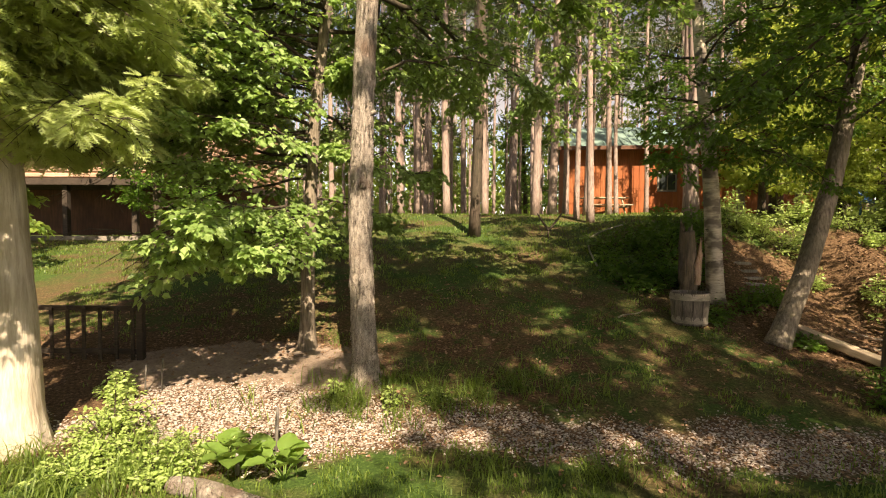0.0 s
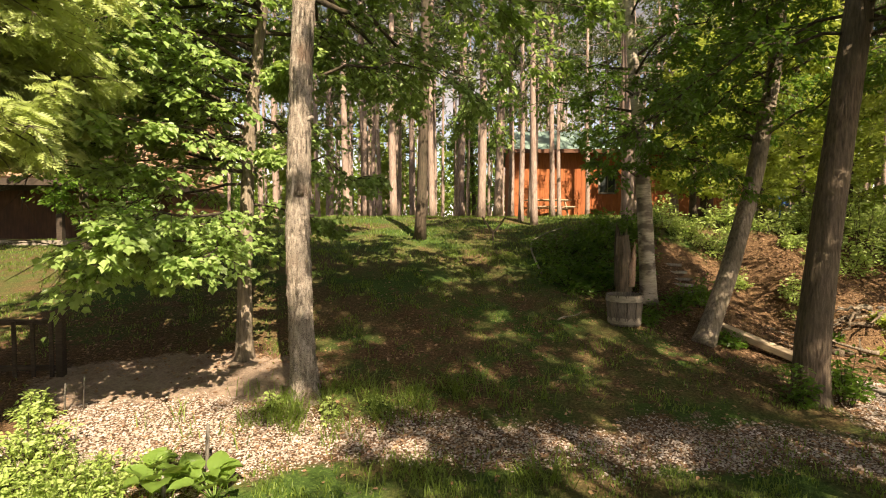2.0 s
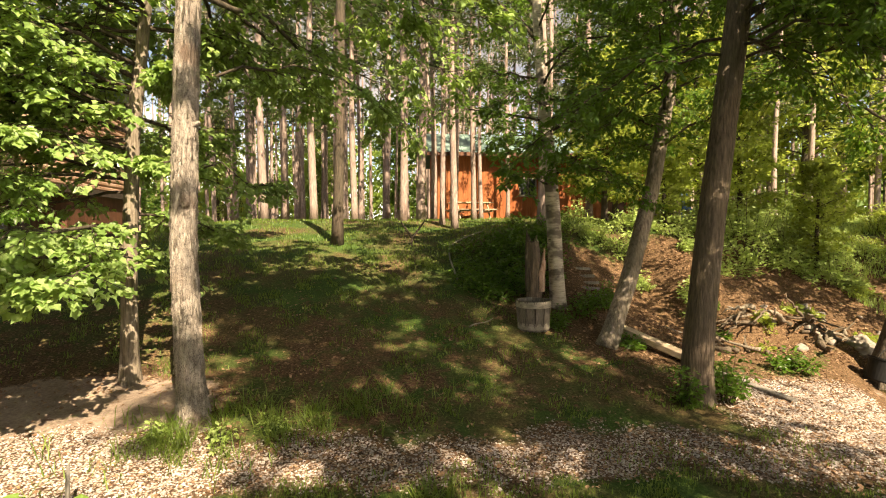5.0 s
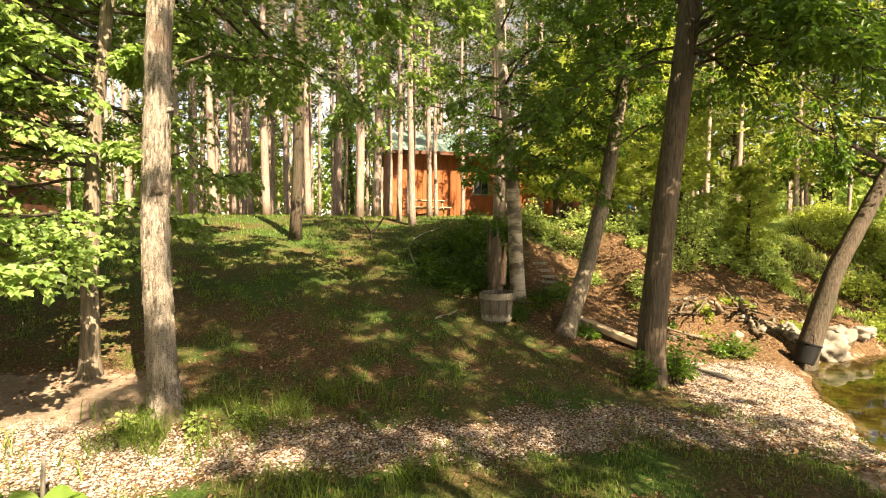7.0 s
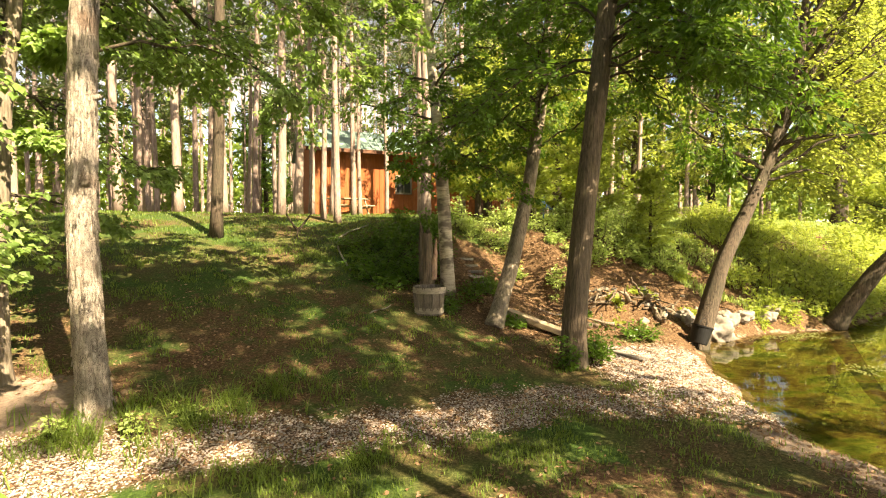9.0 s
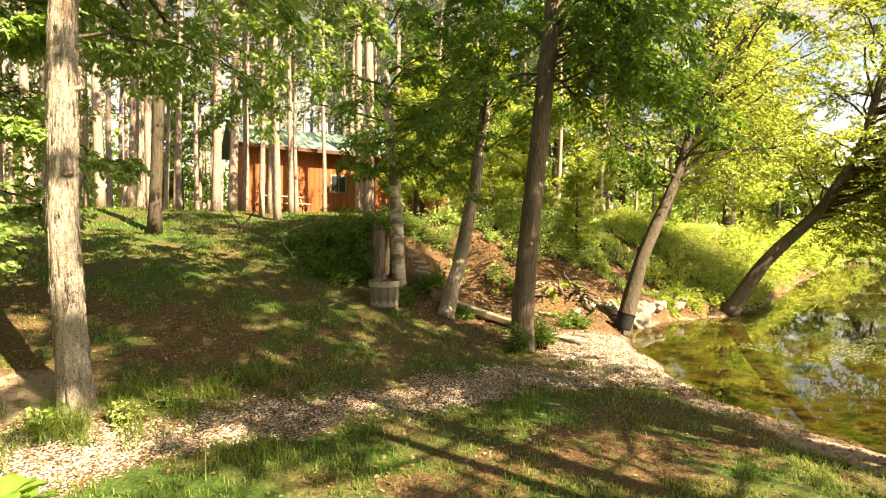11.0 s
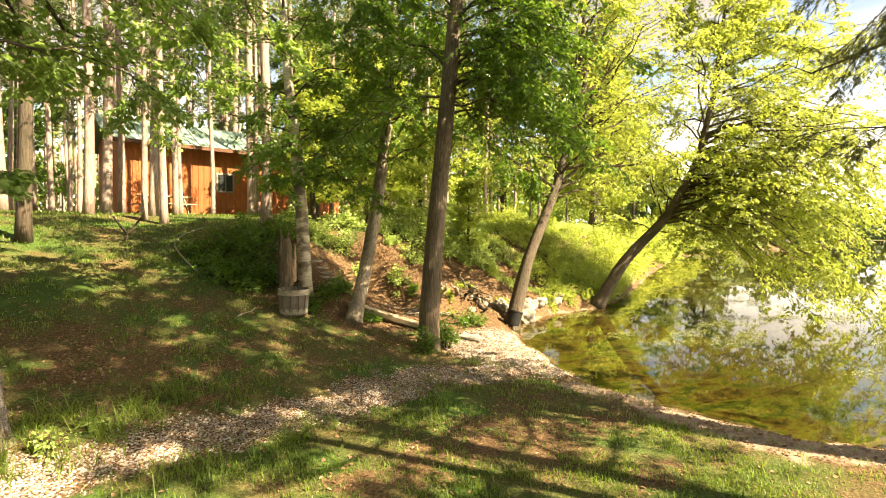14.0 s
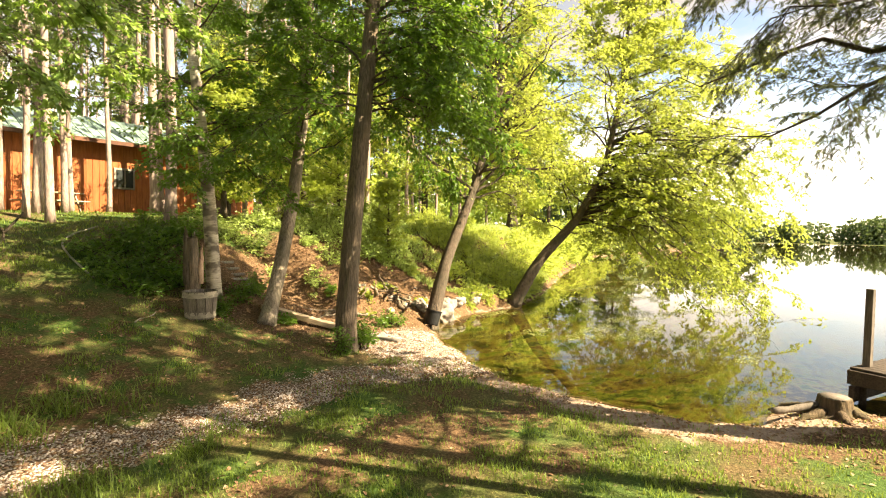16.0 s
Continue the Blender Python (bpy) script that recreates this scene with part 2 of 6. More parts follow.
def ground_material():
    """Soil, leaf litter, gravel and lawn, mixed by the zones stored on the ground sheet."""
    m, nt, b = material("forest_ground")
    zone = nt.nodes.new("ShaderNodeVertexColor")
    zone.layer_name = "zone"
    sep = nt.nodes.new("ShaderNodeSeparateColor")
    nt.links.new(zone.outputs[0], sep.inputs[0])
    fine = tex_noise(nt, 28, 6, 0.7)
    med = tex_noise(nt, 4, 5, 0.65)
    big = tex_noise(nt, 0.7, 4, 0.6)
    litter = ramp(nt, fine, [(0.3, (0.034, 0.018, 0.009)), (0.5, (0.11, 0.064, 0.034)), (0.75, (0.29, 0.185, 0.105))])
    vor = nt.nodes.new("ShaderNodeTexVoronoi")
    vor.inputs["Scale"].default_value = 34
    tc = nt.nodes.new("ShaderNodeTexCoord")
    nt.links.new(tc.outputs["Object"], vor.inputs["Vector"])
    stones = mix(nt, 0.75, ramp(nt, vor.outputs["Distance"], [(0.0, (0.52, 0.44, 0.38)), (0.38, (0.30, 0.22, 0.175)), (0.65, (0.09, 0.06, 0.042))]), ramp(nt, vor.outputs["Color"], [(0.2, (0.25, 0.22, 0.2)), (0.8, (0.75, 0.72, 0.68))]), "SOFT_LIGHT")
    soil = mix(nt, 0.5, ramp(nt, med, [(0.3, (0.19, 0.13, 0.10)), (0.7, (0.46, 0.36, 0.29))]), ramp(nt, fine, [(0.3, (0.09, 0.055, 0.036)), (0.7, (0.40, 0.30, 0.22))]))
    green = ramp(nt, fine, [(0.3, (0.022, 0.04, 0.010)), (0.55, (0.055, 0.10, 0.020)), (0.75, (0.15, 0.20, 0.05))])
    green = mix(nt, ramp(nt, big, [(0.42, (0, 0, 0)), (0.62, (0.8, 0.8, 0.8))]), green, litter)
    ragged = math_node(nt, "MULTIPLY", math_node(nt, "SUBTRACT", tex_noise(nt, 3.0, 8, 0.75), 0.5), 2.6)

    def mask(sock, lo=0.35, hi=0.62):
        return ramp(nt, math_node(nt, "ADD", sock, ragged), [(lo, (0, 0, 0)), (hi, (1, 1, 1))])

    col = mix(nt, mask(sep.outputs[2]), litter, green)
    col = mix(nt, mask(sep.outputs[1]), col, soil)
    col = mix(nt, mask(sep.outputs[0]), col, stones)
    geo = nt.nodes.new("ShaderNodeNewGeometry")
    xyz = nt.nodes.new("ShaderNodeSeparateXYZ")
    nt.links.new(geo.outputs["Position"], xyz.inputs[0])
    weed_and_dimming = ramp(nt, tex_noise(nt, 0.8, 6, 0.72, (0.8, 2.4, 1.0)), [(0.40, (0.025, 0.02, 0.009)), (0.47, (0.10, 0.062, 0.026)), (0.525, (0.17, 0.145, 0.042)), (0.56, (0.085, 0.11, 0.022)), (0.63, (0.022, 0.03, 0.009))])
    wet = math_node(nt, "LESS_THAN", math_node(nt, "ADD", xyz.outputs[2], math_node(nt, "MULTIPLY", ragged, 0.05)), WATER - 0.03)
    # bed colour darkens with depth, standing in for light the water absorbs
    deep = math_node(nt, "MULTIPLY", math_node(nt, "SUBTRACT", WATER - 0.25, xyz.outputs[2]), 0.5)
    weed_and_dimming = mix(nt, ramp(nt, deep, [(0.0, (0, 0, 0)), (1.0, (1, 1, 1))]), weed_and_dimming, (0.05, 0.048, 0.02))
    col = mix(nt, wet, col, weed_and_dimming)
    nt.links.new(col, b.inputs["Base Color"])
    b.inputs["Roughness"].default_value = 0.95
    b.inputs["Specular IOR Level"].default_value = 0.15
    h = mix(nt, mask(sep.outputs[0]), fine, vor.outputs["Distance"])
    bump(nt, b, h, 0.8, 0.03)
    return m


def water_material():
    m, nt, b = material("lake_water")
    b.inputs["Base Color"].default_value = (0.055, 0.045, 0.012, 1)
    b.inputs["Roughness"].default_value = 0.03
    b.inputs["IOR"].default_value = 1.33
    b.inputs["Transmission Weight"].default_value = 0.0
    clear = nt.nodes.new("ShaderNodeBsdfTransparent")
    clear.inputs[0].default_value = (0.80, 0.80, 0.54, 1)
    gloss = nt.nodes.new("ShaderNodeBsdfGlossy")
    gloss.inputs["Roughness"].default_value = 0.02
    fres = nt.nodes.new("ShaderNodeFresnel")
    fres.inputs["IOR"].default_value = 1.36
    ripple = tex_noise(nt, 1.6, 3, 0.5, (1.0, 1.0, 1.0))
    bp = nt.nodes.new("ShaderNodeBump")
    bp.inputs["Strength"].default_value, bp.inputs["Distance"].default_value = 0.06, 0.02
    nt.links.new(ripple, bp.inputs["Height"])
    nt.links.new(bp.outputs[0], gloss.inputs["Normal"])
    nt.links.new(bp.outputs[0], fres.inputs["Normal"])
    ms = nt.nodes.new("ShaderNodeMixShader")
    nt.links.new(fres.outputs[0], ms.inputs[0])
    nt.links.new(clear.outputs[0], ms.inputs[1])
    nt.links.new(gloss.outputs[0], ms.inputs[2])
    nt.links.new(ms.outputs[0], nt.nodes["Material Output"].inputs[0])
    return m


# ---------------------------------------------------------------- mesh helpers
def build(name, verts, faces, mat, parent=None, label="", shade=True):
    """One mesh object from an array of places and arrays of face corners, each (count, corners)."""
    verts = np.asarray(verts, float)
    me = bpy.data.meshes.new(name)
    faces = [np.asarray(f, int) for f in faces if len(f)]
    me.vertices.add(len(verts))
    me.vertices.foreach_set("co", verts.ravel())
    sizes = np.concatenate([np.full(len(f), f.shape[1]) for f in faces])
    me.loops.add(int(sizes.sum()))
    me.loops.foreach_set("vertex_index", np.concatenate([f.ravel() for f in faces]))
    me.polygons.add(len(sizes))
    me.polygons.foreach_set("loop_start", np.r_[0, np.cumsum(sizes)[:-1]])
    me.polygons.foreach_set("use_smooth", np.full(len(sizes), shade))
    me.update(calc_edges=True)
    me.validate()
    me.materials.append(mat)
    ob = new(name, me)
    ob.parent = parent
    if label:
        tagged(ob, label)
    return ob


def part(name, bm, mat, parent, label=""):
    me = bpy.data.meshes.new(name)
    bm.to_mesh(me)
    bm.free()
    me.materials.append(mat)
    ob = new(name, me)
    ob.parent = parent
    return tagged(ob, label)


def thing(name, place, label, category, group="", kind="", rz=0.0):
    ob = new(name)
    ob.matrix_world = pose(*place, 0, 0, rz)
    return tagged(ob, label, category, group, kind)


def box(bm, size, centre, rz=0.0, bevel=0.006, tilt=(0, 0)):
    r = bmesh.ops.create_cube(bm, size=1.0)
    vs = r["verts"]
    bmesh.ops.transform(bm, matrix=pose(*centre, tilt[0], tilt[1], rz) @ Matrix.Diagonal((*size, 1)), verts=vs)
    if bevel:
        es = list({e for v in vs for e in v.link_edges})
        bmesh.ops.bevel(bm, geom=es, offset=bevel, segments=1, affect="EDGES", profile=0.5)


def boxed(name, size, centre, mat, parent, rz=0.0, bevel=0.006, label="", tilt=(0, 0)):
    bm = bmesh.new()
    box(bm, size, centre, rz, bevel, tilt)
    return part(name, bm, mat, parent, label)


class Soup:
    """Gathers tubes and quads before they become one mesh."""

    def __init__(self):
        self.v, self.quads, self.tris, self.n = [], [], [], 0

    def tube(self, pts, radii, sides=6, ridge=0.0, seed=0.0, cap=True):
        pts = np.asarray(pts, float)
        k = len(pts)
        tang = np.gradient(pts, axis=0)
        tang /= np.linalg.norm(tang, axis=1)[:, None] + 1e-9
        ref = np.where(np.abs(tang[:, 2:3]) > 0.9, [[1.0, 0, 0]], [[0, 0, 1.0]])
        a = np.cross(tang, ref)
        if np.abs(tang[:, 2]).min() < 0.9 < np.abs(tang[:, 2]).max():
            a = np.cross(tang, np.array([[0.31, 0.95, 0.05]]))
        a /= np.linalg.norm(a, axis=1)[:, None] + 1e-9
        b = np.cross(tang, a)
        th = np.linspace(0, 2 * np.pi, sides, endpoint=False)
        r = np.asarray(radii, float)[:, None] * np.ones((1, sides))
        if ridge:
            s = np.cumsum(np.r_[0, np.linalg.norm(np.diff(pts, axis=0), axis=1)])[:, None]
            w = (np.sin(9 * th[None] + 2.1 * np.sin(0.9 * s + seed) + seed) * np.sin(1.7 * s + 3 * th[None] + seed * 2)
                 + 0.7 * np.sin(14 * th[None] + 3.1 * np.sin(1.7 * s + seed * 3)) * np.sin(4.3 * s + 2 * th[None])
                 + 0.8 * np.sin(2 * th[None] + 0.8 * s + seed) + 0.5 * np.sin(11 * th[None] + 6 * np.sin(5.3 * s + 2 * th[None]) + 3 * np.sin(13 * s + seed)))
            r = r * (1 + ridge * w)
        ring = pts[:, None] + r[..., None] * (np.cos(th)[None, :, None] * a[:, None] + np.sin(th)[None, :, None] * b[:, None])
        i = np.arange(k - 1)[:, None] * sides
        j = np.arange(sides)[None]
        j2 = (j + 1) % sides
        q = np.stack([i + j, i + j2, i + sides + j2, i + sides + j], -1).reshape(-1, 4) + self.n
        self.v.append(ring.reshape(-1, 3))
        self.quads.append(q)
        self.n += k * sides
        if cap:
            self.v.append(pts[[0, -1]])
            t0 = np.stack([j[0] * 0 + k * sides, j2[0], j[0]], -1)
            t1 = np.stack([j[0] * 0 + k * sides + 1, (k - 1) * sides + j[0], (k - 1) * sides + j2[0]], -1)
            self.tris.append(np.concatenate([t0, t1]) + self.n - k * sides)
            self.n += 2

    def strip(self, pts, out, width, thick):
        """A flat strip of bark along pts, width across, facing out."""
        k = len(pts)
        t = unit(np.gradient(pts, axis=0))
        sd = unit(np.cross(out, t)) * width * np.array([0.6, 1.0, 1.0, 0.55])[:, None]
        ring = np.stack([pts - sd, pts + sd, pts + sd - out * thick * 2, pts - sd - out * thick * 2], 1)
        i, j = np.arange(k - 1)[:, None] * 4, np.arange(4)[None]
        q = np.stack([i + j, i + (j + 1) % 4, i + 4 + (j + 1) % 4, i + 4 + j], -1).reshape(-1, 4)
        q = np.concatenate([q, [[3, 2, 1, 0], [4 * k - 4, 4 * k - 3, 4 * k - 2, 4 * k - 1]]])
        self.v.append(ring.reshape(-1, 3))
        self.quads.append(q + self.n)
        self.n += 4 * k

    def make(self, name, mat, parent=None, label=""):
        return build(name, np.concatenate(self.v), [np.concatenate(self.quads) if self.quads else [], np.concatenate(self.tris) if self.tris else []], mat, parent, label)


LEAF_SHAPES = {
    "oval": ([(0, 0), (0.35, 0.30), (0.72, 0.22), (1, 0), (0.72, -0.22), (0.35, -0.30)], [(0, 3, 2, 1), (0, 5, 4, 3)]),
    "maple": ([(0, 0), (0.0, 0.26), (0.26, 0.36), (0.52, 0.46), (0.66, 0.24), (1, 0), (0.66, -0.24), (0.52, -0.46), (0.26, -0.36), (0.0, -0.26)],
              [(0, 5, 4, 3, 2, 1), (0, 9, 8, 7, 6, 5)]),
    "needle": ([(0, 0), (0.5, 0.10), (1, 0), (0.5, -0.10)], [(0, 3, 2, 1)]),
    "diamond": ([(0, 0), (0.45, 0.32), (1, 0), (0.45, -0.32)], [(0, 2, 1), (0, 3, 2)]),
}


def spray_shape(pairs=6):
    """A flat feathery frond: leaflets on both sides of one midrib."""
    v = [(i / pairs, 0.0) for i in range(pairs + 1)]
    f = []
    for i in range(pairs):
        for sd in (1, -1):
            w = 0.34 * (1 - 0.75 * (i / pairs) ** 1.5) * (0.75 if i == 0 else 1)
            v.append((i / pairs + 0.26, sd * w))
            f.append((i, i + 1, len(v) - 1)[::sd])
    return v, f


LEAF_SHAPES["spray"] = spray_shape()


def unit(v):
    return v / (np.linalg.norm(v, axis=-1, keepdims=True) + 1e-9)


def leaves(name, places, axes, normals, sizes, shape, mat, parent=None, label="", curl=0.18):
    """A mesh of many single leaves, each folded along its middle and bent at the tip."""
    t, fs = LEAF_SHAPES[shape]
    t = np.array(t)
    axes = unit(axes)
    side = unit(np.cross(normals, axes))
    up = np.cross(axes, side)
    n, k = len(places), len(t)
    h = np.abs(t[:, 1]) * 0.35 - curl * t[:, 0] ** 2
    v = places[:, None] + sizes[:, None, None] * (t[None, :, 0:1] * axes[:, None] + t[None, :, 1:2] * side[:, None] + h[None, :, None] * up[:, None])
    base = np.arange(n)[:, None] * k
    return build(name, v.reshape(-1, 3), [base + np.array([f]) for f in fs], mat, parent, label, shade=False)


def bend(p0, direction, length, sag, n=6, wob=0.0, rng=None):
    u = np.linspace(0, 1, n)[:, None]
    p = np.asarray(p0, float) + u * length * np.asarray(direction, float) + u ** 2 * np.array([[0, 0, sag]]) * length
    if wob:
        p[1:] += rng.normal(0, wob * length, (n - 1, 3)) * np.linspace(0.3, 1, n - 1)[:, None]
    return p


def grow(root, rng, trunk_pts, trunk_r, limbs, leaf, shape, bark, leaf_mat, sides=14, ridge=0.05, twigs=12, subs=3, per_twig=12, spread=0.10,
         flat=0.5, trunk_seg=40, branch_mat=None, droop=0.25, twig_len=0.42, trunk_label="", crown_label="", clear=None, fine=True, plates=0, flare=0.55, stout=0.009, face=(0, 0, 0)):
    """Trunk along a line, limbs (start fraction, compass angle, rise, length, sag), twigs on both sides of each limb, leaves on the twigs."""
    o = np.array(root.location)
    pts = np.asarray(trunk_pts, float)
    s = np.r_[0, np.cumsum(np.linalg.norm(np.diff(pts, axis=0), axis=1))]
    s_len = s[-1]
    s = s / s_len
    ss = np.linspace(0, 1, trunk_seg)
    line = np.stack([np.interp(ss, s, pts[:, i]) for i in range(3)], -1)
    for _ in range(3):
        line[1:-1] = (line[:-2] + 2 * line[1:-1] + line[2:]) / 4
    rad = np.interp(ss, s, trunk_r)
    z0 = np.linalg.norm(line - line[0], axis=1)
    rad = rad * (1 + flare * np.exp(-z0 / 0.22))
    sp = Soup()
    sp.tube(line - o, rad, sides, ridge, rng.uniform(0, 6))
    for _ in range(plates):
        f, th, ln, w = rng.uniform(0.01, 0.5), rng.uniform(0, 6.28), rng.uniform(0.2, 0.7), rng.uniform(0.005, 0.015)
        f2 = np.linspace(f, f + ln / s_len, 4)
        c = np.stack([np.interp(f2, ss, line[:, i]) for i in range(3)], -1) - o
        r = np.interp(f2, ss, rad) * (1.0 + rng.uniform(0.0, 0.03)) + np.array([0.014, 0.0, -0.002, 0.004]) * rng.uniform(0.2, 1.5)
        out = np.stack([np.cos(th + 0 * r), np.sin(th + 0 * r), 0 * r], -1)
        sp.strip(c + out * r[:, None], out, w, 0.006)
    sp.make("trunk", bark, root, trunk_label)
    wood, P, A, N, S = Soup(), [], [], [], []
    for f, az, rise, length, sag in limbs:
        p0 = np.array([np.interp(f, ss, line[:, i]) for i in range(3)])
        r0 = np.interp(f, ss, rad)
        d = np.array([math.sin(az) * math.cos(rise), math.cos(az) * math.cos(rise), math.sin(rise)])
        lp = bend(p0, d, length, sag, 8, 0.04, rng)
        lr = np.linspace(min(r0 * 0.5, 0.006 + stout * length), 0.004, 8)
        bough = Soup()
        bough.tube(lp - o, lr, 7)
        bough.make("limb", branch_mat or bark, root)
        for k in range(twigs):
            u = rng.uniform(0.1, 1.0) if k else 1.0
            q = np.array([np.interp(u, np.linspace(0, 1, 8), lp[:, i]) for i in range(3)])
            i0 = min(int(u * 7), 6)
            ld = unit(lp[i0 + 1] - lp[i0])
            ang = (1 if k % 2 else -1) * rng.uniform(0.5, 1.25) * (0.25 if k == 0 else 1)
            td = np.array([ld[0] * math.cos(ang) - ld[1] * math.sin(ang), ld[0] * math.sin(ang) + ld[1] * math.cos(ang), ld[2] * 0.6 + rng.normal(0, 0.16 + 0.25 * (1 - flat))])
            tl = length * twig_len * (1.05 - 0.6 * u) * rng.uniform(0.6, 1.2)
            tp = bend(q, unit(td), tl, -droop * rng.uniform(0.3, 1.2), 5, 0.02, rng)
            wood.tube(tp[::2] - o, np.array([0.008, 0.005, 0.003]), 3, cap=False)
            for j in range(subs + 1):
                if j == 0:
                    sp_pts = tp
                else:
                    v = rng.uniform(0.2, 0.9)
                    b0 = np.array([np.interp(v, np.linspace(0, 1, 5), tp[:, i]) for i in range(3)])
                    a2 = (1 if j % 2 else -1) * rng.uniform(0.5, 1.1)
                    t0 = unit(tp[4] - tp[0])
                    sd = np.array([t0[0] * math.cos(a2) - t0[1] * math.sin(a2), t0[0] * math.sin(a2) + t0[1] * math.cos(a2), t0[2] + rng.normal(0, 0.12 + 0.25 * (1 - flat))])
                    sp_pts = bend(b0, unit(sd), tl * rng.uniform(0.3, 0.55), -droop, 4, 0.02, rng)
                    if fine:
                        wood.tube(sp_pts[::3] - o, np.array([0.004, 0.002]), 3, cap=False)
                m = max(3, int(per_twig * rng.uniform(0.6, 1.4)))
                u2 = rng.uniform(0.1, 1.0, m)
                kk = np.linspace(0, 1, len(sp_pts))
                base = np.stack([np.interp(u2, kk, sp_pts[:, i]) for i in range(3)], -1)
                t0 = unit(sp_pts[-1] - sp_pts[0])
                sidev = unit(np.cross(t0, [0, 0, 1.0]))
                sg = rng.choice([-1.0, 1.0], m)[:, None]
                ax = unit(t0 * rng.uniform(0.3, 1.0, (m, 1)) + sidev * sg * rng.uniform(0.4, 1.1, (m, 1)) + rng.normal(0, 0.25, (m, 3)) - np.array([[0, 0, 0.18]]))
                P.append(base + ax * spread * rng.uniform(0, 1, (m, 1)) + rng.normal(0, spread * 0.2, (m, 3)))
                A.append(ax)
                N.append(np.array([[0, 0, 1.0]]) + np.array(face) + rng.normal(0, 0.30 + 0.5 * (1 - flat), (m, 3)))
                S.append(leaf * rng.uniform(0.6, 1.25, m))
    P, A, N, S = np.concatenate(P), np.concatenate(A), np.concatenate(N), np.concatenate(S)
    if clear is not None:
        keep = clear(P)
        P, A, N, S = P[keep], A[keep], N[keep], S[keep]
    tagged(wood.make("twig_work", branch_mat or bark, root), kind="stuff")
    leaves("crown", P - o, A, N, S, shape, leaf_mat, root, crown_label)
    return root


def limb_set(rng, n, f0, f1, lengths, rise=(0.05, 0.5), sag=(-0.25, -0.02), az0=None, spread=math.pi):
    """Limbs spread over a trunk from fraction f0 to f1; lengths at f0, half way and f1."""
    out = []
    for i in range(n):
        f = f0 + (f1 - f0) * (i + rng.uniform(0.1, 0.9)) / n
        u = (f - f0) / (f1 - f0)
        az = i * 2.39996 + rng.uniform(-0.5, 0.5) if az0 is None else az0 + rng.uniform(-spread, spread)
        out.append((f, az, rng.uniform(*rise) + 0.35 * u, np.interp(u, [0, 0.5, 1], lengths) * rng.uniform(0.75, 1.2), rng.uniform(*sag)))
    return out


# ---------------------------------------------------------------- terrain
SHORE = [(9.0, -60.0), (8.4, -14.0), (7.8, -5.0), (7.6, -2.2), (7.3, -1.2), (6.3, -0.6), (5.8, 0.3), (5.9, 1.6), (6.1, 3.2),
         (6.9, 4.4), (8.0, 5.8), (8.9, 6.7), (10.2, 7.2), (12.3, 7.15), (14.5, 6.7), (19.0, 7.6), (28.0, 10.0),
         (50.0, 15.0), (78.0, 12.0), (96.0, 4.0), (108.0, 10.0), (135.0, 16.0), (180.0, 0.0), (196.0, -60.0), (190.0, -150.0), (120.0, -280.0), (20.0, -330.0)]


def shore_distance(x, y):
    """Signed distance to the lake's edge, positive on land (north and west of it)."""
    x, y = np.asarray(x, float), np.asarray(y, float)
    best, sign = np.full(np.broadcast(x, y).shape, 1e9), np.ones(np.broadcast(x, y).shape)
    for (ax, ay), (bx, by) in zip(SHORE, SHORE[1:]):
        dx, dy = bx - ax, by - ay
        u = np.clip(((x - ax) * dx + (y - ay) * dy) / (dx * dx + dy * dy), 0, 1)
        ex, ey = x - ax - u * dx, y - ay - u * dy
        d = np.hypot(ex, ey)
        side = dx * (y - ay) - dy * (x - ax)
        nearer = d < best - 1e-9
        sign = np.where(nearer, np.where(side >= 0, 1.0, -1.0), sign)
        best = np.where(nearer, d, best)
    return best * sign


def smooth(a, b, v):
    u = np.clip((np.asarray(v, float) - a) / (b - a), 0, 1)
    return u * u * (3 - 2 * u)


def soft_interp(v, ks, zs):
    return sum(np.interp(np.asarray(v, float) + o, ks, zs) for o in (-0.7, -0.35, 0, 0.35, 0.7)) / 5


def wavy(x, y):
    return 0.5 * np.sin(0.9 * x + 1.3) * np.sin(0.8 * y + 0.4) + 0.3 * np.sin(2.3 * x + 0.7 * y) + 0.2 * np.sin(1.1 * x - 2.7 * y + 2)


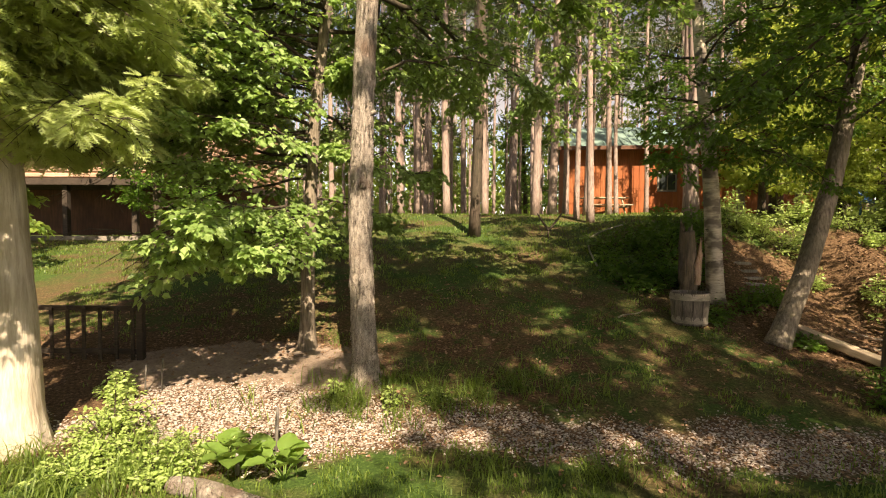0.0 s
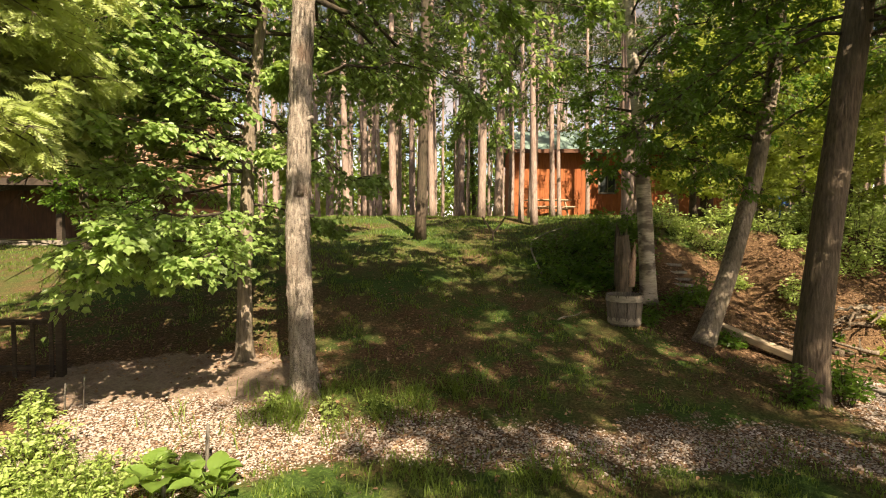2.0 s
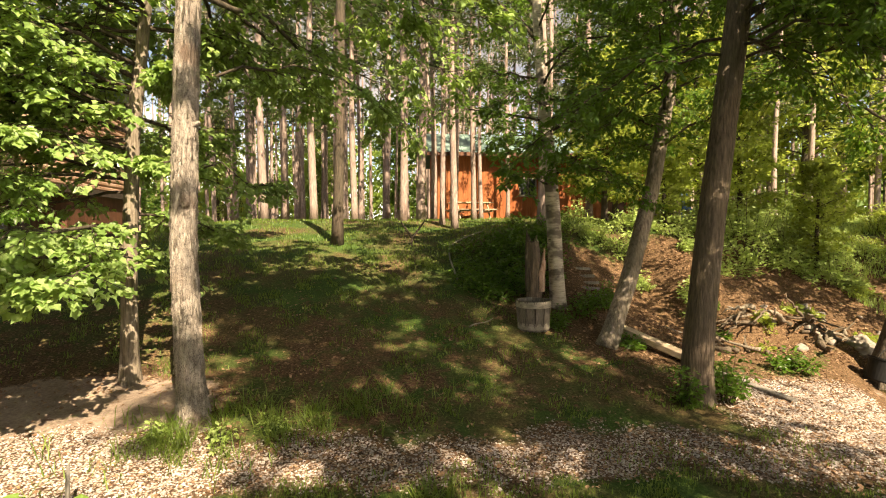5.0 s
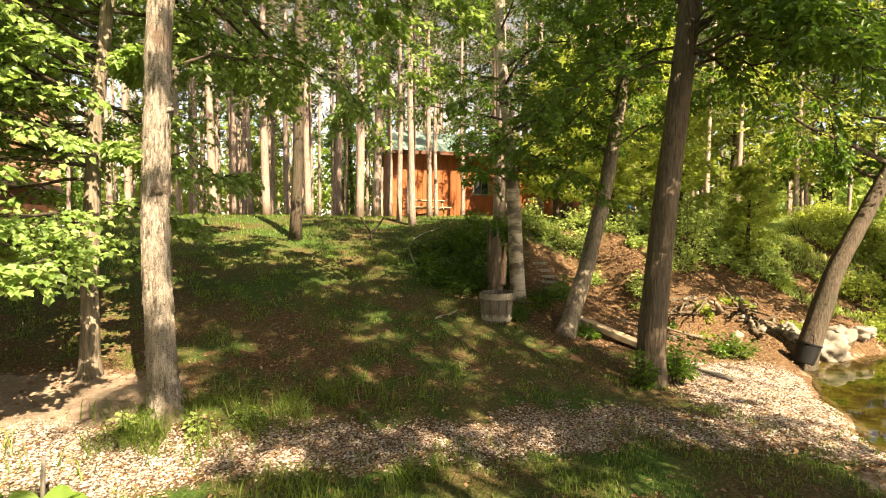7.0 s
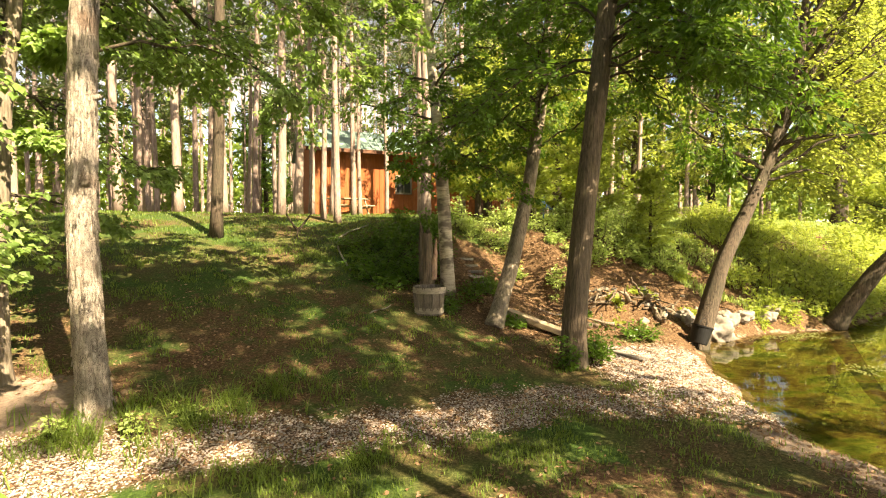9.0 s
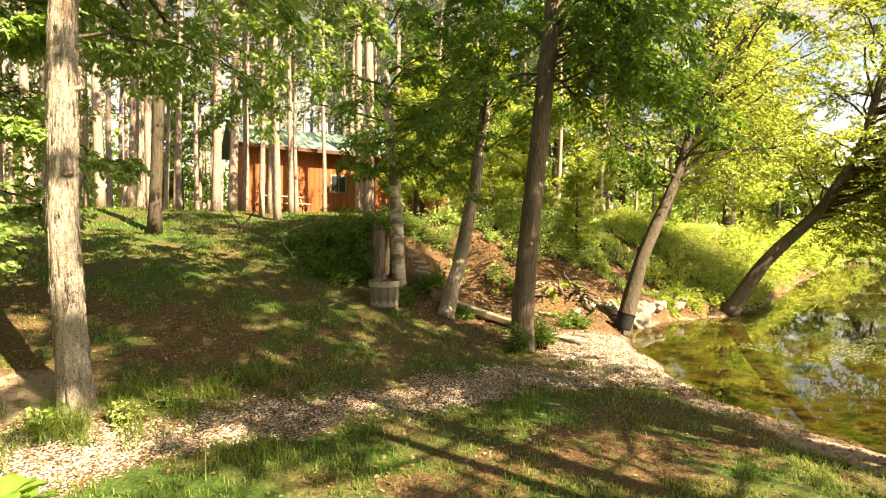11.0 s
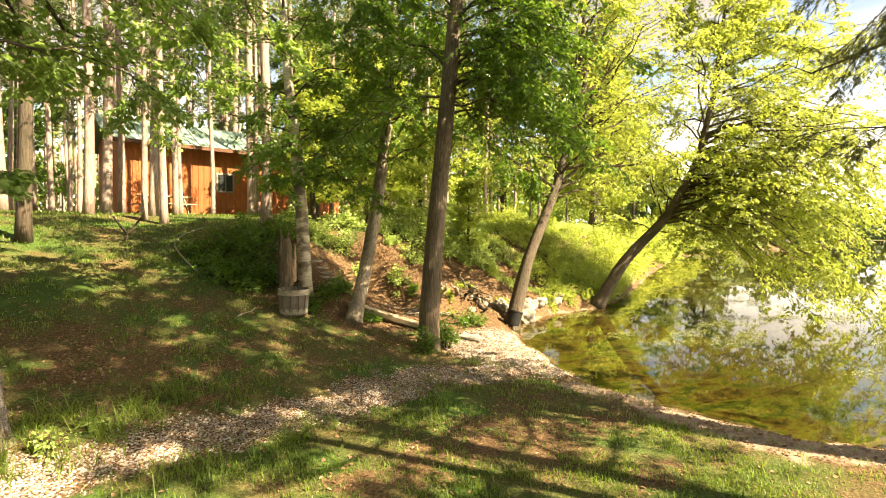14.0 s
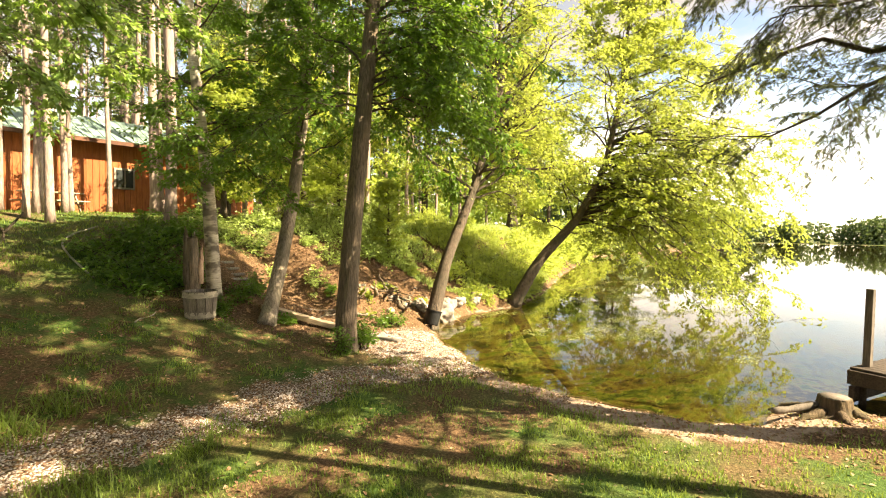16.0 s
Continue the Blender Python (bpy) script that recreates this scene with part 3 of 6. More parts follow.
def ground_z(x, y):
    x, y = np.asarray(x, float), np.asarray(y, float)
    hill = soft_interp(y, [-50, 3, 5.4, 6.4, 7.8, 8.6, 14, 18, 22], [-0.28, -0.28, -0.22, 0.0, 0.2, 0.42, 1.8, 2.5, 2.58])
    bank = soft_interp(y, [-50, 3, 5.4, 7.6, 8.3, 9.2, 11.5, 14, 18], [-0.28, -0.28, -0.15, 0.05, 0.15, 0.55, 2.0, 2.35, 2.55])
    west = 1 - 0.36 * smooth(-2, -11, x) * smooth(7, 11, y)
    z = hill * west + (bank - hill) * smooth(3.4, 6.0, x)
    z = z + 0.035 * wavy(x, y) * smooth(1.0, 4.0, np.abs(y - 2) + np.abs(x) * 0.3)
    rough = smooth(5.4, 6.4, x) * smooth(7.2, 8.0, y) * smooth(12.5, 11.0, y) * smooth(16.0, 13.0, x)
    z = z + rough * (0.10 * wavy(x * 2.3 + 1.0, y * 2.1) + 0.06 * wavy(x * 5.1, y * 4.7))
    z = z - 0.42 * np.exp(-((x - 8.3) ** 2 / 0.5 + (y - 8.2) ** 2 / 0.07)) + 0.22 * np.exp(-((x - 8.3) ** 2 / 0.7 + (y - 8.75) ** 2 / 0.06))
    z = z + 0.24 * np.exp(-((x - 6.75) ** 2 / 0.45 + (y + 1.55) ** 2 / 0.6))
    s = shore_distance(x, y)
    s = s + 0.16 * wavy(x * 2.6, y * 2.6) * smooth(2.0, 0.3, np.abs(s)) * (x < 30)
    slope = 0.13 + 0.62 * smooth(7.4, 9.5, x) * smooth(5.0, 6.5, y)
    edge = WATER + np.where(s > 0, s * slope + 0.1 * smooth(0, 0.25, s) + 0.3 * np.maximum(s - 3, 0) ** 1.5, np.maximum(s * 0.16, -2.5))
    k = 0.15
    h = np.clip(0.5 + 0.5 * (edge - z) / k, 0, 1)
    return edge * (1 - h) + z * h - k * h * (1 - h)


PATHWAY = [(-6.0, 5.0), (-4.0, 5.3), (-2.0, 5.5), (0.5, 5.5), (2.0, 5.2), (4.0, 5.0), (5.3, 4.6), (6.4, 3.9)]


def line_distance(x, y, pts):
    best = np.full(np.broadcast(x, y).shape, 1e9)
    for (ax, ay), (bx, by) in zip(pts, pts[1:]):
        dx, dy = bx - ax, by - ay
        u = np.clip(((x - ax) * dx + (y - ay) * dy) / (dx * dx + dy * dy), 0, 1)
        best = np.minimum(best, np.hypot(x - ax - u * dx, y - ay - u * dy))
    return best


def zones(x, y):
    """Shares of gravel, bare soil and lawn at a place."""
    x, y = np.asarray(x, float), np.asarray(y, float)
    d, s = line_distance(x, y, PATHWAY), shore_distance(x, y)
    gravel = 0.70 * smooth(0.9, 0.1, d + 0.26 * wavy(x * 2.1, y * 2.3) + 0.14 * wavy(x * 6.3, y * 5.9))
    gravel = np.maximum(gravel, smooth(2.0, 0.9, np.hypot((x - 7.0) / 1.1, y - 5.3)) * smooth(-0.2, 0.3, s))
    gravel = np.maximum(gravel, 0.95 * smooth(1.25, 0.6, np.hypot((x + 2.4) / 1.9, (y - 5.5) / 1.0) + 0.2 * wavy(x * 2.1, y * 2.3)))
    soil = smooth(1.25, 0.7, np.hypot((x + 2.9) / 1.9, (y - 6.95) / 0.85))
    soil = np.maximum(soil, 0.9 * smooth(0.75, 0.3, np.abs(s - 0.25) + 0.2 * wavy(x * 1.9, y * 1.9)) * (y < 3.6) * (x < 12))
    bare = np.zeros(np.broadcast(x, y).shape)
    for cx, cy, rx, ry in ((2.9, 3.1, 1.5, 0.6), (1.2, 3.4, 0.5, 0.25), (4.4, 2.2, 0.8, 0.4), (3.6, 2.4, 0.9, 0.4), (5.6, -0.6, 0.9, 0.5), (6.3, -1.6, 1.3, 1.1), (3.4, 1.2, 0.5, 0.25), (1.6, 7.1, 0.35, 0.22), (-0.2, 7.7, 0.4, 0.2)):
        bare = np.maximum(bare, smooth(1.6, 0.5, np.hypot((x - cx) / rx, (y - cy) / ry) + 0.3 * wavy(x * 3.1, y * 3.3) + 0.22 * wavy(x * 7.7, y * 7.1)))
    lawn = 1 - (0.42 + 0.25 * wavy(x * 1.3, y * 1.2)) * smooth(5.6, 6.4, y) * smooth(12.5, 9.0, y)
    lawn = lawn * (1 - smooth(4.3, 5.2, x) * smooth(7.2, 7.9, y) * smooth(12.5, 11.0, y))
    lawn = lawn * (1 - 0.85 * smooth(-1.4, -2.4, x) * smooth(8.6, 7.6, y) * smooth(4.2, 5.2, y + 0.4 * wavy(x * 1.7, y * 1.7)))
    lawn = lawn * (1 - smooth(0.9, 0.3, s) * (x > 7.5) * (x < 14)) * (1 - soil) * (1 - gravel) * (1 - 0.7 * bare)
    lawn = np.where(s < 0, 0.0, lawn)
    return gravel, np.where(s < 0, 0.5, soil), lawn


def make_ground():
    u = np.linspace(-5.0, 5.0, 300)
    gx, gy = np.meshgrid(1.5 + 6 * np.sinh(u), 6.0 + 6 * np.sinh(u), indexing="ij")
    gz = ground_z(gx, gy)
    n = len(u)
    i, j = np.meshgrid(np.arange(n - 1), np.arange(n - 1), indexing="ij")
    q = np.stack([i * n + j, (i + 1) * n + j, (i + 1) * n + j + 1, i * n + j + 1], -1).reshape(-1, 4)
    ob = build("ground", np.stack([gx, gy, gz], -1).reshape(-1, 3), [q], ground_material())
    tagged(ob, "dappled forest ground of soil, litter, gravel and lawn", "ground", kind="structure")
    col = ob.data.color_attributes.new("zone", "FLOAT_COLOR", "POINT")
    g, s, l = (v.ravel() for v in zones(gx, gy))
    col.data.foreach_set("color", np.stack([g, s, l, np.ones_like(g)], -1).ravel())
    w = Soup()
    bm = bmesh.new()
    bmesh.ops.create_grid(bm, x_segments=4, y_segments=4, size=1.0)
    bmesh.ops.transform(bm, matrix=Matrix.Translation((106, -150, WATER)) @ Matrix.Diagonal((102, 185, 1, 1)), verts=bm.verts)
    water = part("water", bm, water_material(), None)
    tagged(water, "calm amber lake water mirroring trees and sky", "water", kind="structure")


make_ground()


def gz(x, y):
    return float(ground_z(x, y))


# ---------------------------------------------------------------- trees beside the water and on the slope
def tree(name, x, y, label, category="tree", group=""):
    return thing(name, (x, y, gz(x, y) - 0.05), label, category, group)


def shaggy_tree():
    rng = np.random.default_rng(11)
    t = tree("shaggy_tree", -1.17, 6.38, "tall tree with shaggy grey bark and a bare lower trunk")
    z = gz(-1.17, 6.38) - 0.1
    pts = [(-1.17, 6.38, z), (-1.22, 6.42, 0.8), (-1.28, 6.52, 2.0), (-1.26, 6.72, 4.0), (-1.15, 6.9, 7.0), (-1.0, 7.0, 11), (-0.9, 7.0, 14)]
    limbs = limb_set(rng, 24, 0.42, 0.98, (2.6, 2.9, 1.0), (0.0, 0.4))
    limbs += [(0.37, 0.75, 0.0, 4.2, -0.12), (0.38, 0.35, 0.0, 3.9, -0.14), (0.40, 1.1, 0.05, 4.0, -0.16), (0.39, 0.05, 0.0, 3.4, -0.12), (0.41, 1.4, 0.0, 3.6, -0.1)]
    limbs += [(0.225, -1.2, 0.0, 0.45, -0.1), (0.31, -0.6, 0.1, 0.8, -0.2)]
    limbs = [q for q in limbs if q[0] > 0.66 or abs(q[1] % (2 * math.pi) - math.pi) > 0.95]
    grow(t, rng, pts, [0.155, 0.15, 0.145, 0.135, 0.12, 0.08, 0.03], limbs, 0.095, "maple", BARK, LEAF_MAPLE, sides=48, face=(0.1, -0.3, 0.0), ridge=0.045, plates=420,
         twigs=15, subs=3, per_twig=16, flat=0.8, trunk_seg=150, branch_mat=BARK_DARK,
         clear=lambda p: ~((np.abs(p[:, 0] + 1.2) < 0.7) & (p[:, 1] < 6.7) & (p[:, 2] < 2.3 + 0.48 * p[:, 1]) & (p[:, 2] > 3.0)))
    for k, (th, h, r) in enumerate(((-1.2, 2.55, 0.045), (-0.4, 3.5, 0.035), (-1.9, 0.35, 0.04))):
        d = np.array([math.cos(th), math.sin(th), 0.25])
        c = np.array([np.interp(h, [0, 0.8, 2.0, 4.0], [0, -0.05, -0.11, -0.09]), np.interp(h, [0, 0.8, 2.0, 4.0], [0, 0.04, 0.14, 0.34]), h])
        sp = Soup()
        sp.tube(c + d * np.array([[0.06], [0.11], [0.15], [0.185], [0.2]]), r * np.array([1.5, 1.3, 1.0, 0.75, 0.3]), 12, 0.12, k)
        sp.make("knot", BARK, t)


def layered_maple():
    rng = np.random.default_rng(12)
    t = tree("layered_maple", -2.3, 7.65, "young maple with broad layered sprays of sunlit leaves")
    z = gz(-2.3, 7.65) - 0.1
    pts = [(-2.3, 7.65, z), (-2.28, 7.65, 1.5), (-2.2, 7.7, 3.5), (-2.0, 7.8, 5.5), (-1.9, 7.9, 9.0)]
    limbs = limb_set(rng, 40, 0.26, 0.97, (2.4, 2.9, 1.0), (-0.05, 0.3), (-0.3, -0.1))
    limbs += [(0.22, -2.2, 0.08, 2.3, -0.24), (0.21, -2.8, 0.1, 2.4, -0.22), (0.24, -1.6, 0.05, 2.0, -0.25), (0.205, 3.1, 0.12, 2.2, -0.24), (0.23, -2.5, 0.1, 2.6, -0.24), (0.215, -1.9, 0.05, 2.1, -0.28), (0.24, -3.0, 0.12, 2.7, -0.22)]
    limbs += limb_set(rng, 18, 0.31, 0.62, (2.3, 2.8, 2.7), (0.0, 0.2), (-0.25, -0.1), -1.8, 0.7)
    limbs = [q for q in limbs if q[0] > 0.62 or abs((q[1] - 2.43 + math.pi) % (2 * math.pi) - math.pi) > 0.5]
    grow(t, rng, pts, [0.115, 0.10, 0.09, 0.07, 0.02], limbs, 0.088, "maple", BARK_MID, LEAF_MAPLE, sides=24, ridge=0.05,
         twigs=17, subs=3, per_twig=13, flat=0.96, face=(0.1, -0.4, 0.0), trunk_seg=70, branch_mat=BARK_DARK,
         clear=lambda p: ~((p[:, 0] > -1.65) & (p[:, 1] < 7.0) | (p[:, 0] < -3.55) & (p[:, 2] < 2.75)))


def cedar():
    rng = np.random.default_rng(13)
    t = tree("cedar", -4.45, 4.95, "big cedar with smooth sunlit trunk and flat pale fronds")
    z = gz(-4.45, 4.95) - 0.1
    pts = [(-4.45, 4.95, z), (-4.5, 5.0, 0.8), (-4.62, 5.0, 2.9), (-4.75, 5.05, 6), (-4.8, 5.1, 12)]
    limbs = limb_set(rng, 34, 0.30, 0.95, (1.5, 1.7, 0.6), (-0.15, 0.2), (-0.3, 0.0))
    limbs += limb_set(rng, 24, 0.25, 0.46, (1.2, 1.6, 1.4), (-0.1, 0.25), (-0.3, -0.05), 1.2, 0.9)
    # southern limbs out of view, added to shade the ground near the low fence
    limbs += limb_set(rng, 18, 0.27, 0.37, (2.0, 2.4, 2.6), (-0.1, 0.1), (-0.15, 0.0), 2.5, 0.6)
    limbs = [q for q in limbs if q[0] < 0.38 or math.cos(q[1]) > -0.2]
    grow(t, rng, pts, [0.225, 0.215, 0.19, 0.16, 0.03], limbs, 0.125, "spray", BARK_PALE, LEAF_CEDAR, sides=40, ridge=0.03,
         twigs=13, subs=4, per_twig=11, spread=0.07, flat=0.92, face=(0.3, -0.95, 0.0), trunk_seg=120, branch_mat=BARK_DARK, droop=0.35,
         clear=lambda p: p[:, 2] > 2.75 + 0.15 * np.sin(p[:, 0] * 5))


def open_side(p):
    """Leaves stay off the open south-west side of the lower trunk."""
    vx, vy = p[:, 0] - 5.2 - 0.115 * np.clip(p[:, 2], 0, 6), p[:, 1] - 6.13
    near = np.zeros(len(p), bool)
    for ux, uy in ((-0.657, -0.754), (-0.70, -0.714), (-0.735, -0.678)):
        near |= (vx * ux + vy * uy > 0.1) & (np.abs(vx * uy - vy * ux) < 0.27)
    return ~(near & (p[:, 2] < 5.2))


def dark_tree():
    rng = np.random.default_rng(14)
    t = tree("lakeside_tree", 5.22, 6.12, "tall dark-barked tree leaning over the gravel beach")
    z = gz(5.22, 6.12) - 0.1
    pts = [(5.22, 6.12, z), (5.23, 6.12, 0.7), (5.41, 6.14, 2.3), (5.70, 6.18, 4.3), (6.15, 6.25, 7.5), (6.6, 6.3, 13)]
    limbs = limb_set(rng, 18, 0.40, 0.80, (3.0, 3.2, 1.0), (0.45, 1.0), (-0.75, -0.25))
    limbs += [(0.37, 2.9, 0.1, 2.8, -0.5), (0.38, -0.4, 0.0, 2.8, -0.45), (0.36, -1.2, 0.1, 2.6, -0.5), (0.38, 1.5, 0.0, 2.8, -0.5)]
    limbs += limb_set(rng, 14, 0.36, 0.5, (2.4, 2.7, 2.8), (0.3, 0.7), (-1.0, -0.5), -2.5, 1.0)
    limbs += limb_set(rng, 12, 0.35, 0.55, (2.7, 3.2, 3.2), (0.2, 0.6), (-0.9, -0.5), 2.0, 0.75)
    limbs = [q for q in limbs if q[0] > 0.62 or abs((q[1] + 2.4 + math.pi) % (2 * math.pi) - math.pi) > 0.75]
    grow(t, rng, pts, [0.20, 0.19, 0.175, 0.16, 0.12, 0.03], limbs, 0.10, "oval", BARK_LAKE, LEAF_GREEN, sides=36, ridge=0.032, branch_mat=BARK_DARK, flare=0.3,
         twigs=17, subs=3, per_twig=12, flat=0.45, trunk_seg=120, clear=open_side, stout=0.007)


def leaning_tree():
    rng = np.random.default_rng(15)
    t = tree("leaning_tree", 5.1, 8.25, "leaning grey trunk with leafy crown on the bank")
    z = gz(5.1, 8.25) - 0.1
    pts = [(5.05, 8.22, z), (5.64, 8.5, 1.3), (6.3, 8.85, 2.9), (6.8, 9.1, 4.8), (7.2, 9.3, 7.5), (7.4, 9.4, 10)]
    limbs = limb_set(rng, 22, 0.36, 0.85, (2.4, 2.8, 1.0), (0.3, 0.9), (-0.6, -0.1))
    grow(t, rng, pts, [0.17, 0.155, 0.14, 0.12, 0.08, 0.02], limbs, 0.10, "diamond", BARK_MID, LEAF_GREEN, sides=28, ridge=0.04, flare=0.35,
         twigs=15, subs=3, per_twig=13, flat=0.45, trunk_seg=80, branch_mat=BARK_DARK)


def birch_material():
    m, nt, b = material("birch_bark")
    lines = tex_noise(nt, 3, 4, 0.7, (1.6, 1.6, 13.0))
    patch = tex_noise(nt, 2.0, 3, 0.6, (1, 1, 1.6))
    col = ramp(nt, lines, [(0.33, (0.03, 0.024, 0.018)), (0.39, (0.42, 0.35, 0.27)), (0.7, (0.66, 0.57, 0.45))])
    col = mix(nt, ramp(nt, patch, [(0.48, (0, 0, 0)), (0.58, (0.85, 0.85, 0.85))]), col, (0.09, 0.065, 0.05))
    nt.links.new(col, b.inputs["Base Color"])
    b.inputs["Roughness"].default_value = 0.7
    bump(nt, b, lines, 0.5, 0.01)
    return m


BIRCH = birch_material()


def birch():
    rng = np.random.default_rng(16)
    t = tree("birch", 4.75, 9.55, "white-barked birch standing behind the wooden tub")
    z = gz(4.75, 9.55) - 0.1
    pts = [(4.75, 9.55, z), (4.66, 9.5, 1.6), (4.6, 9.5, 2.6), (4.53, 9.58, 3.8), (4.42, 9.75, 5.5), (4.3, 9.9, 8), (4.2, 10.0, 11)]
    limbs = limb_set(rng, 26, 0.30, 0.97, (2.3, 2.6, 1.0), (0.1, 0.8), (-0.5, -0.1))
    limbs += limb_set(rng, 7, 0.22, 0.40, (1.7, 2.3, 2.3), (0.0, 0.35), (-0.6, -0.2), 2.9, 1.3)
    grow(t, rng, pts, [0.15, 0.145, 0.14, 0.125, 0.10, 0.07, 0.02], limbs, 0.09, "diamond", BIRCH, LEAF_GREEN, sides=28, ridge=0.02, flare=0.2,
         twigs=14, subs=3, per_twig=11, flat=0.45, trunk_seg=80, branch_mat=BARK_DARK)


def water_tree():
    rng = np.random.default_rng(17)
    t = tree("yellow_green_tree", 9.15, 6.9, "tree leaning over the water with yellow-green leaves")
    z = gz(9.15, 6.9) - 0.15
    pts = [(9.15, 6.9, z), (9.85, 6.82, 1.4), (11.0, 6.64, 3.4), (11.8, 6.5, 5.6), (12.1, 6.5, 8.0), (12.4, 6.4, 12.5)]
    limbs = limb_set(rng, 36, 0.28, 0.85, (2.8, 3.6, 1.6), (0.25, 1.0), (-0.3, 0.1))
    limbs += limb_set(rng, 10, 0.30, 0.6, (4.4, 5.2, 4.6), (0.45, 0.95), (-0.1, 0.05), 2.0, 0.7)
    limbs += [(0.40, 2.1, 0.55, 4.6, -0.1), (0.36, 2.3, 0.2, 3.6, -0.15), (0.45, 2.6, 0.5, 4.0, -0.1), (0.30, 1.8, 0.1, 2.6, 0.1)]
    grow(t, rng, pts, [0.20, 0.155, 0.115, 0.09, 0.06, 0.02], limbs, 0.095, "diamond", BARK_DARK, LEAF_YELLOW, sides=26, ridge=0.05,
         stout=0.014,
         twigs=15, subs=3, per_twig=9, flat=0.3, trunk_seg=80)


def overhanging_tree():
    rng = np.random.default_rng(18)
    t = tree("overhanging_tree", 14.2, 6.85, "tree bending low over the lake, leaves lit yellow-green")
    z = gz(14.2, 6.85) - 0.15
    pts = [(14.2, 6.85, z), (14.9, 6.2, 1.2), (16.0, 5.2, 2.7), (17.0, 4.6, 4.6), (17.6, 4.3, 7.0), (18.2, 4.0, 12.5)]
    limbs = limb_set(rng, 36, 0.22, 0.90, (3.6, 4.6, 1.8), (0.2, 1.1), (-0.5, 0.0))
    limbs += [(0.33, 2.2, 0.15, 5.2, -0.25), (0.30, 1.7, 0.1, 4.6, -0.3), (0.36, 2.7, 0.2, 4.8, -0.3), (0.40, 2.0, 0.4, 5.5, -0.3)]
    limbs += limb_set(rng, 8, 0.32, 0.62, (5.0, 5.6, 5.0), (0.0, 0.3), (-0.42, -0.25), 2.35, 0.6)
    limbs += limb_set(rng, 8, 0.22, 0.36, (3.8, 5.0, 5.4), (-0.1, 0.15), (-0.35, -0.12), 2.3, 0.6)
    limbs += limb_set(rng, 12, 0.55, 0.85, (4.6, 4.4, 2.6), (0.1, 0.6), (-0.25, 0.0), 2.2, 0.7)
    limbs += limb_set(rng, 5, 0.24, 0.50, (4.2, 5.0, 5.2), (-0.1, 0.15), (-0.6, -0.35), 2.0, 0.9)
    limbs += limb_set(rng, 27, 0.27, 0.52, (4.4, 5.2, 5.6), (0.0, 0.3), (-0.85, -0.52), 2.85, 0.5)
    grow(t, rng, pts, [0.20, 0.17, 0.145, 0.115, 0.08, 0.02], limbs, 0.105, "diamond", BARK_DARK, LEAF_YELLOW, sides=24, ridge=0.05,
         twigs=16, subs=3, per_twig=17, flat=0.3, trunk_seg=60, stout=0.006, clear=lambda p: p[:, 2] > WATER + 0.06)


def hemlock():
    rng = np.random.default_rng(19)
    t = tree("hemlock", 6.5, -3.4, "hemlock with long dark feathery boughs over the shore")
    z = gz(6.5, -3.4) - 0.1
    pts = [(6.5, -3.4, z), (6.5, -3.4, 4), (6.45, -3.35, 9), (6.4, -3.3, 15)]
    limbs = limb_set(rng, 20, 0.50, 0.97, (3.2, 2.8, 0.8), (-0.1, 0.2), (-0.3, -0.05))
    limbs += limb_set(rng, 18, 0.27, 0.50, (3.6, 4.2, 4.0), (0.0, 0.5), (-0.30, -0.05), -0.15, 0.5)
    grow(t, rng, pts, [0.17, 0.15, 0.11, 0.03], limbs, 0.085, "spray", BARK_DARK, LEAF_HEMLOCK, sides=20, ridge=0.05,
         twigs=13, subs=5, per_twig=11, spread=0.05, stout=0.013, flat=0.5, trunk_seg=50, droop=0.35, twig_len=0.44, clear=lambda p: p[:, 2] > 1.9)


def shade_tree():
    rng = np.random.default_rng(20)
    # stands out of view; added so its crown dapples the slope and path
    t = tree("shade_maple", 5.6, -6.2, "unseen tall tree added to shade the slope and path")
    z = gz(5.6, -6.2) - 0.1
    pts = [(5.6, -6.2, z), (5.6, -6.2, 4), (5.5, -6.1, 9), (5.4, -5.9, 17)]
    limbs = limb_set(rng, 28, 0.42, 0.97, (4.2, 4.7, 2.2), (0.0, 0.5), (-0.2, 0.0))
    grow(t, rng, pts, [0.17, 0.15, 0.12, 0.03], limbs, 0.125, "diamond", BARK_DARK, LEAF_GREEN, sides=16, ridge=0.05, fine=False,
         twigs=9, subs=4, per_twig=17, flat=0.5, trunk_seg=40, twig_len=0.34, spread=0.1)


def second_shade_tree():
    rng = np.random.default_rng(21)
    # second unseen tree, added to thicken the shade on the slope
    t = tree("shade_maple", 7.3, -5.4, "unseen tall tree added by the shore for more shade on the slope")
    z = gz(7.3, -5.4) - 0.1
    pts = [(7.3, -5.4, z), (7.4, -5.4, 5), (7.8, -5.2, 11), (8.3, -5.0, 18)]
    limbs = limb_set(rng, 20, 0.55, 0.98, (3.4, 4.0, 2.2), (0.0, 0.5), (-0.2, 0.0))
    grow(t, rng, pts, [0.18, 0.16, 0.13, 0.03], limbs, 0.13, "diamond", BARK_DARK, LEAF_GREEN, sides=14, ridge=0.05, fine=False,
         twigs=9, subs=4, per_twig=15, flat=0.5, trunk_seg=40, twig_len=0.34, spread=0.1)


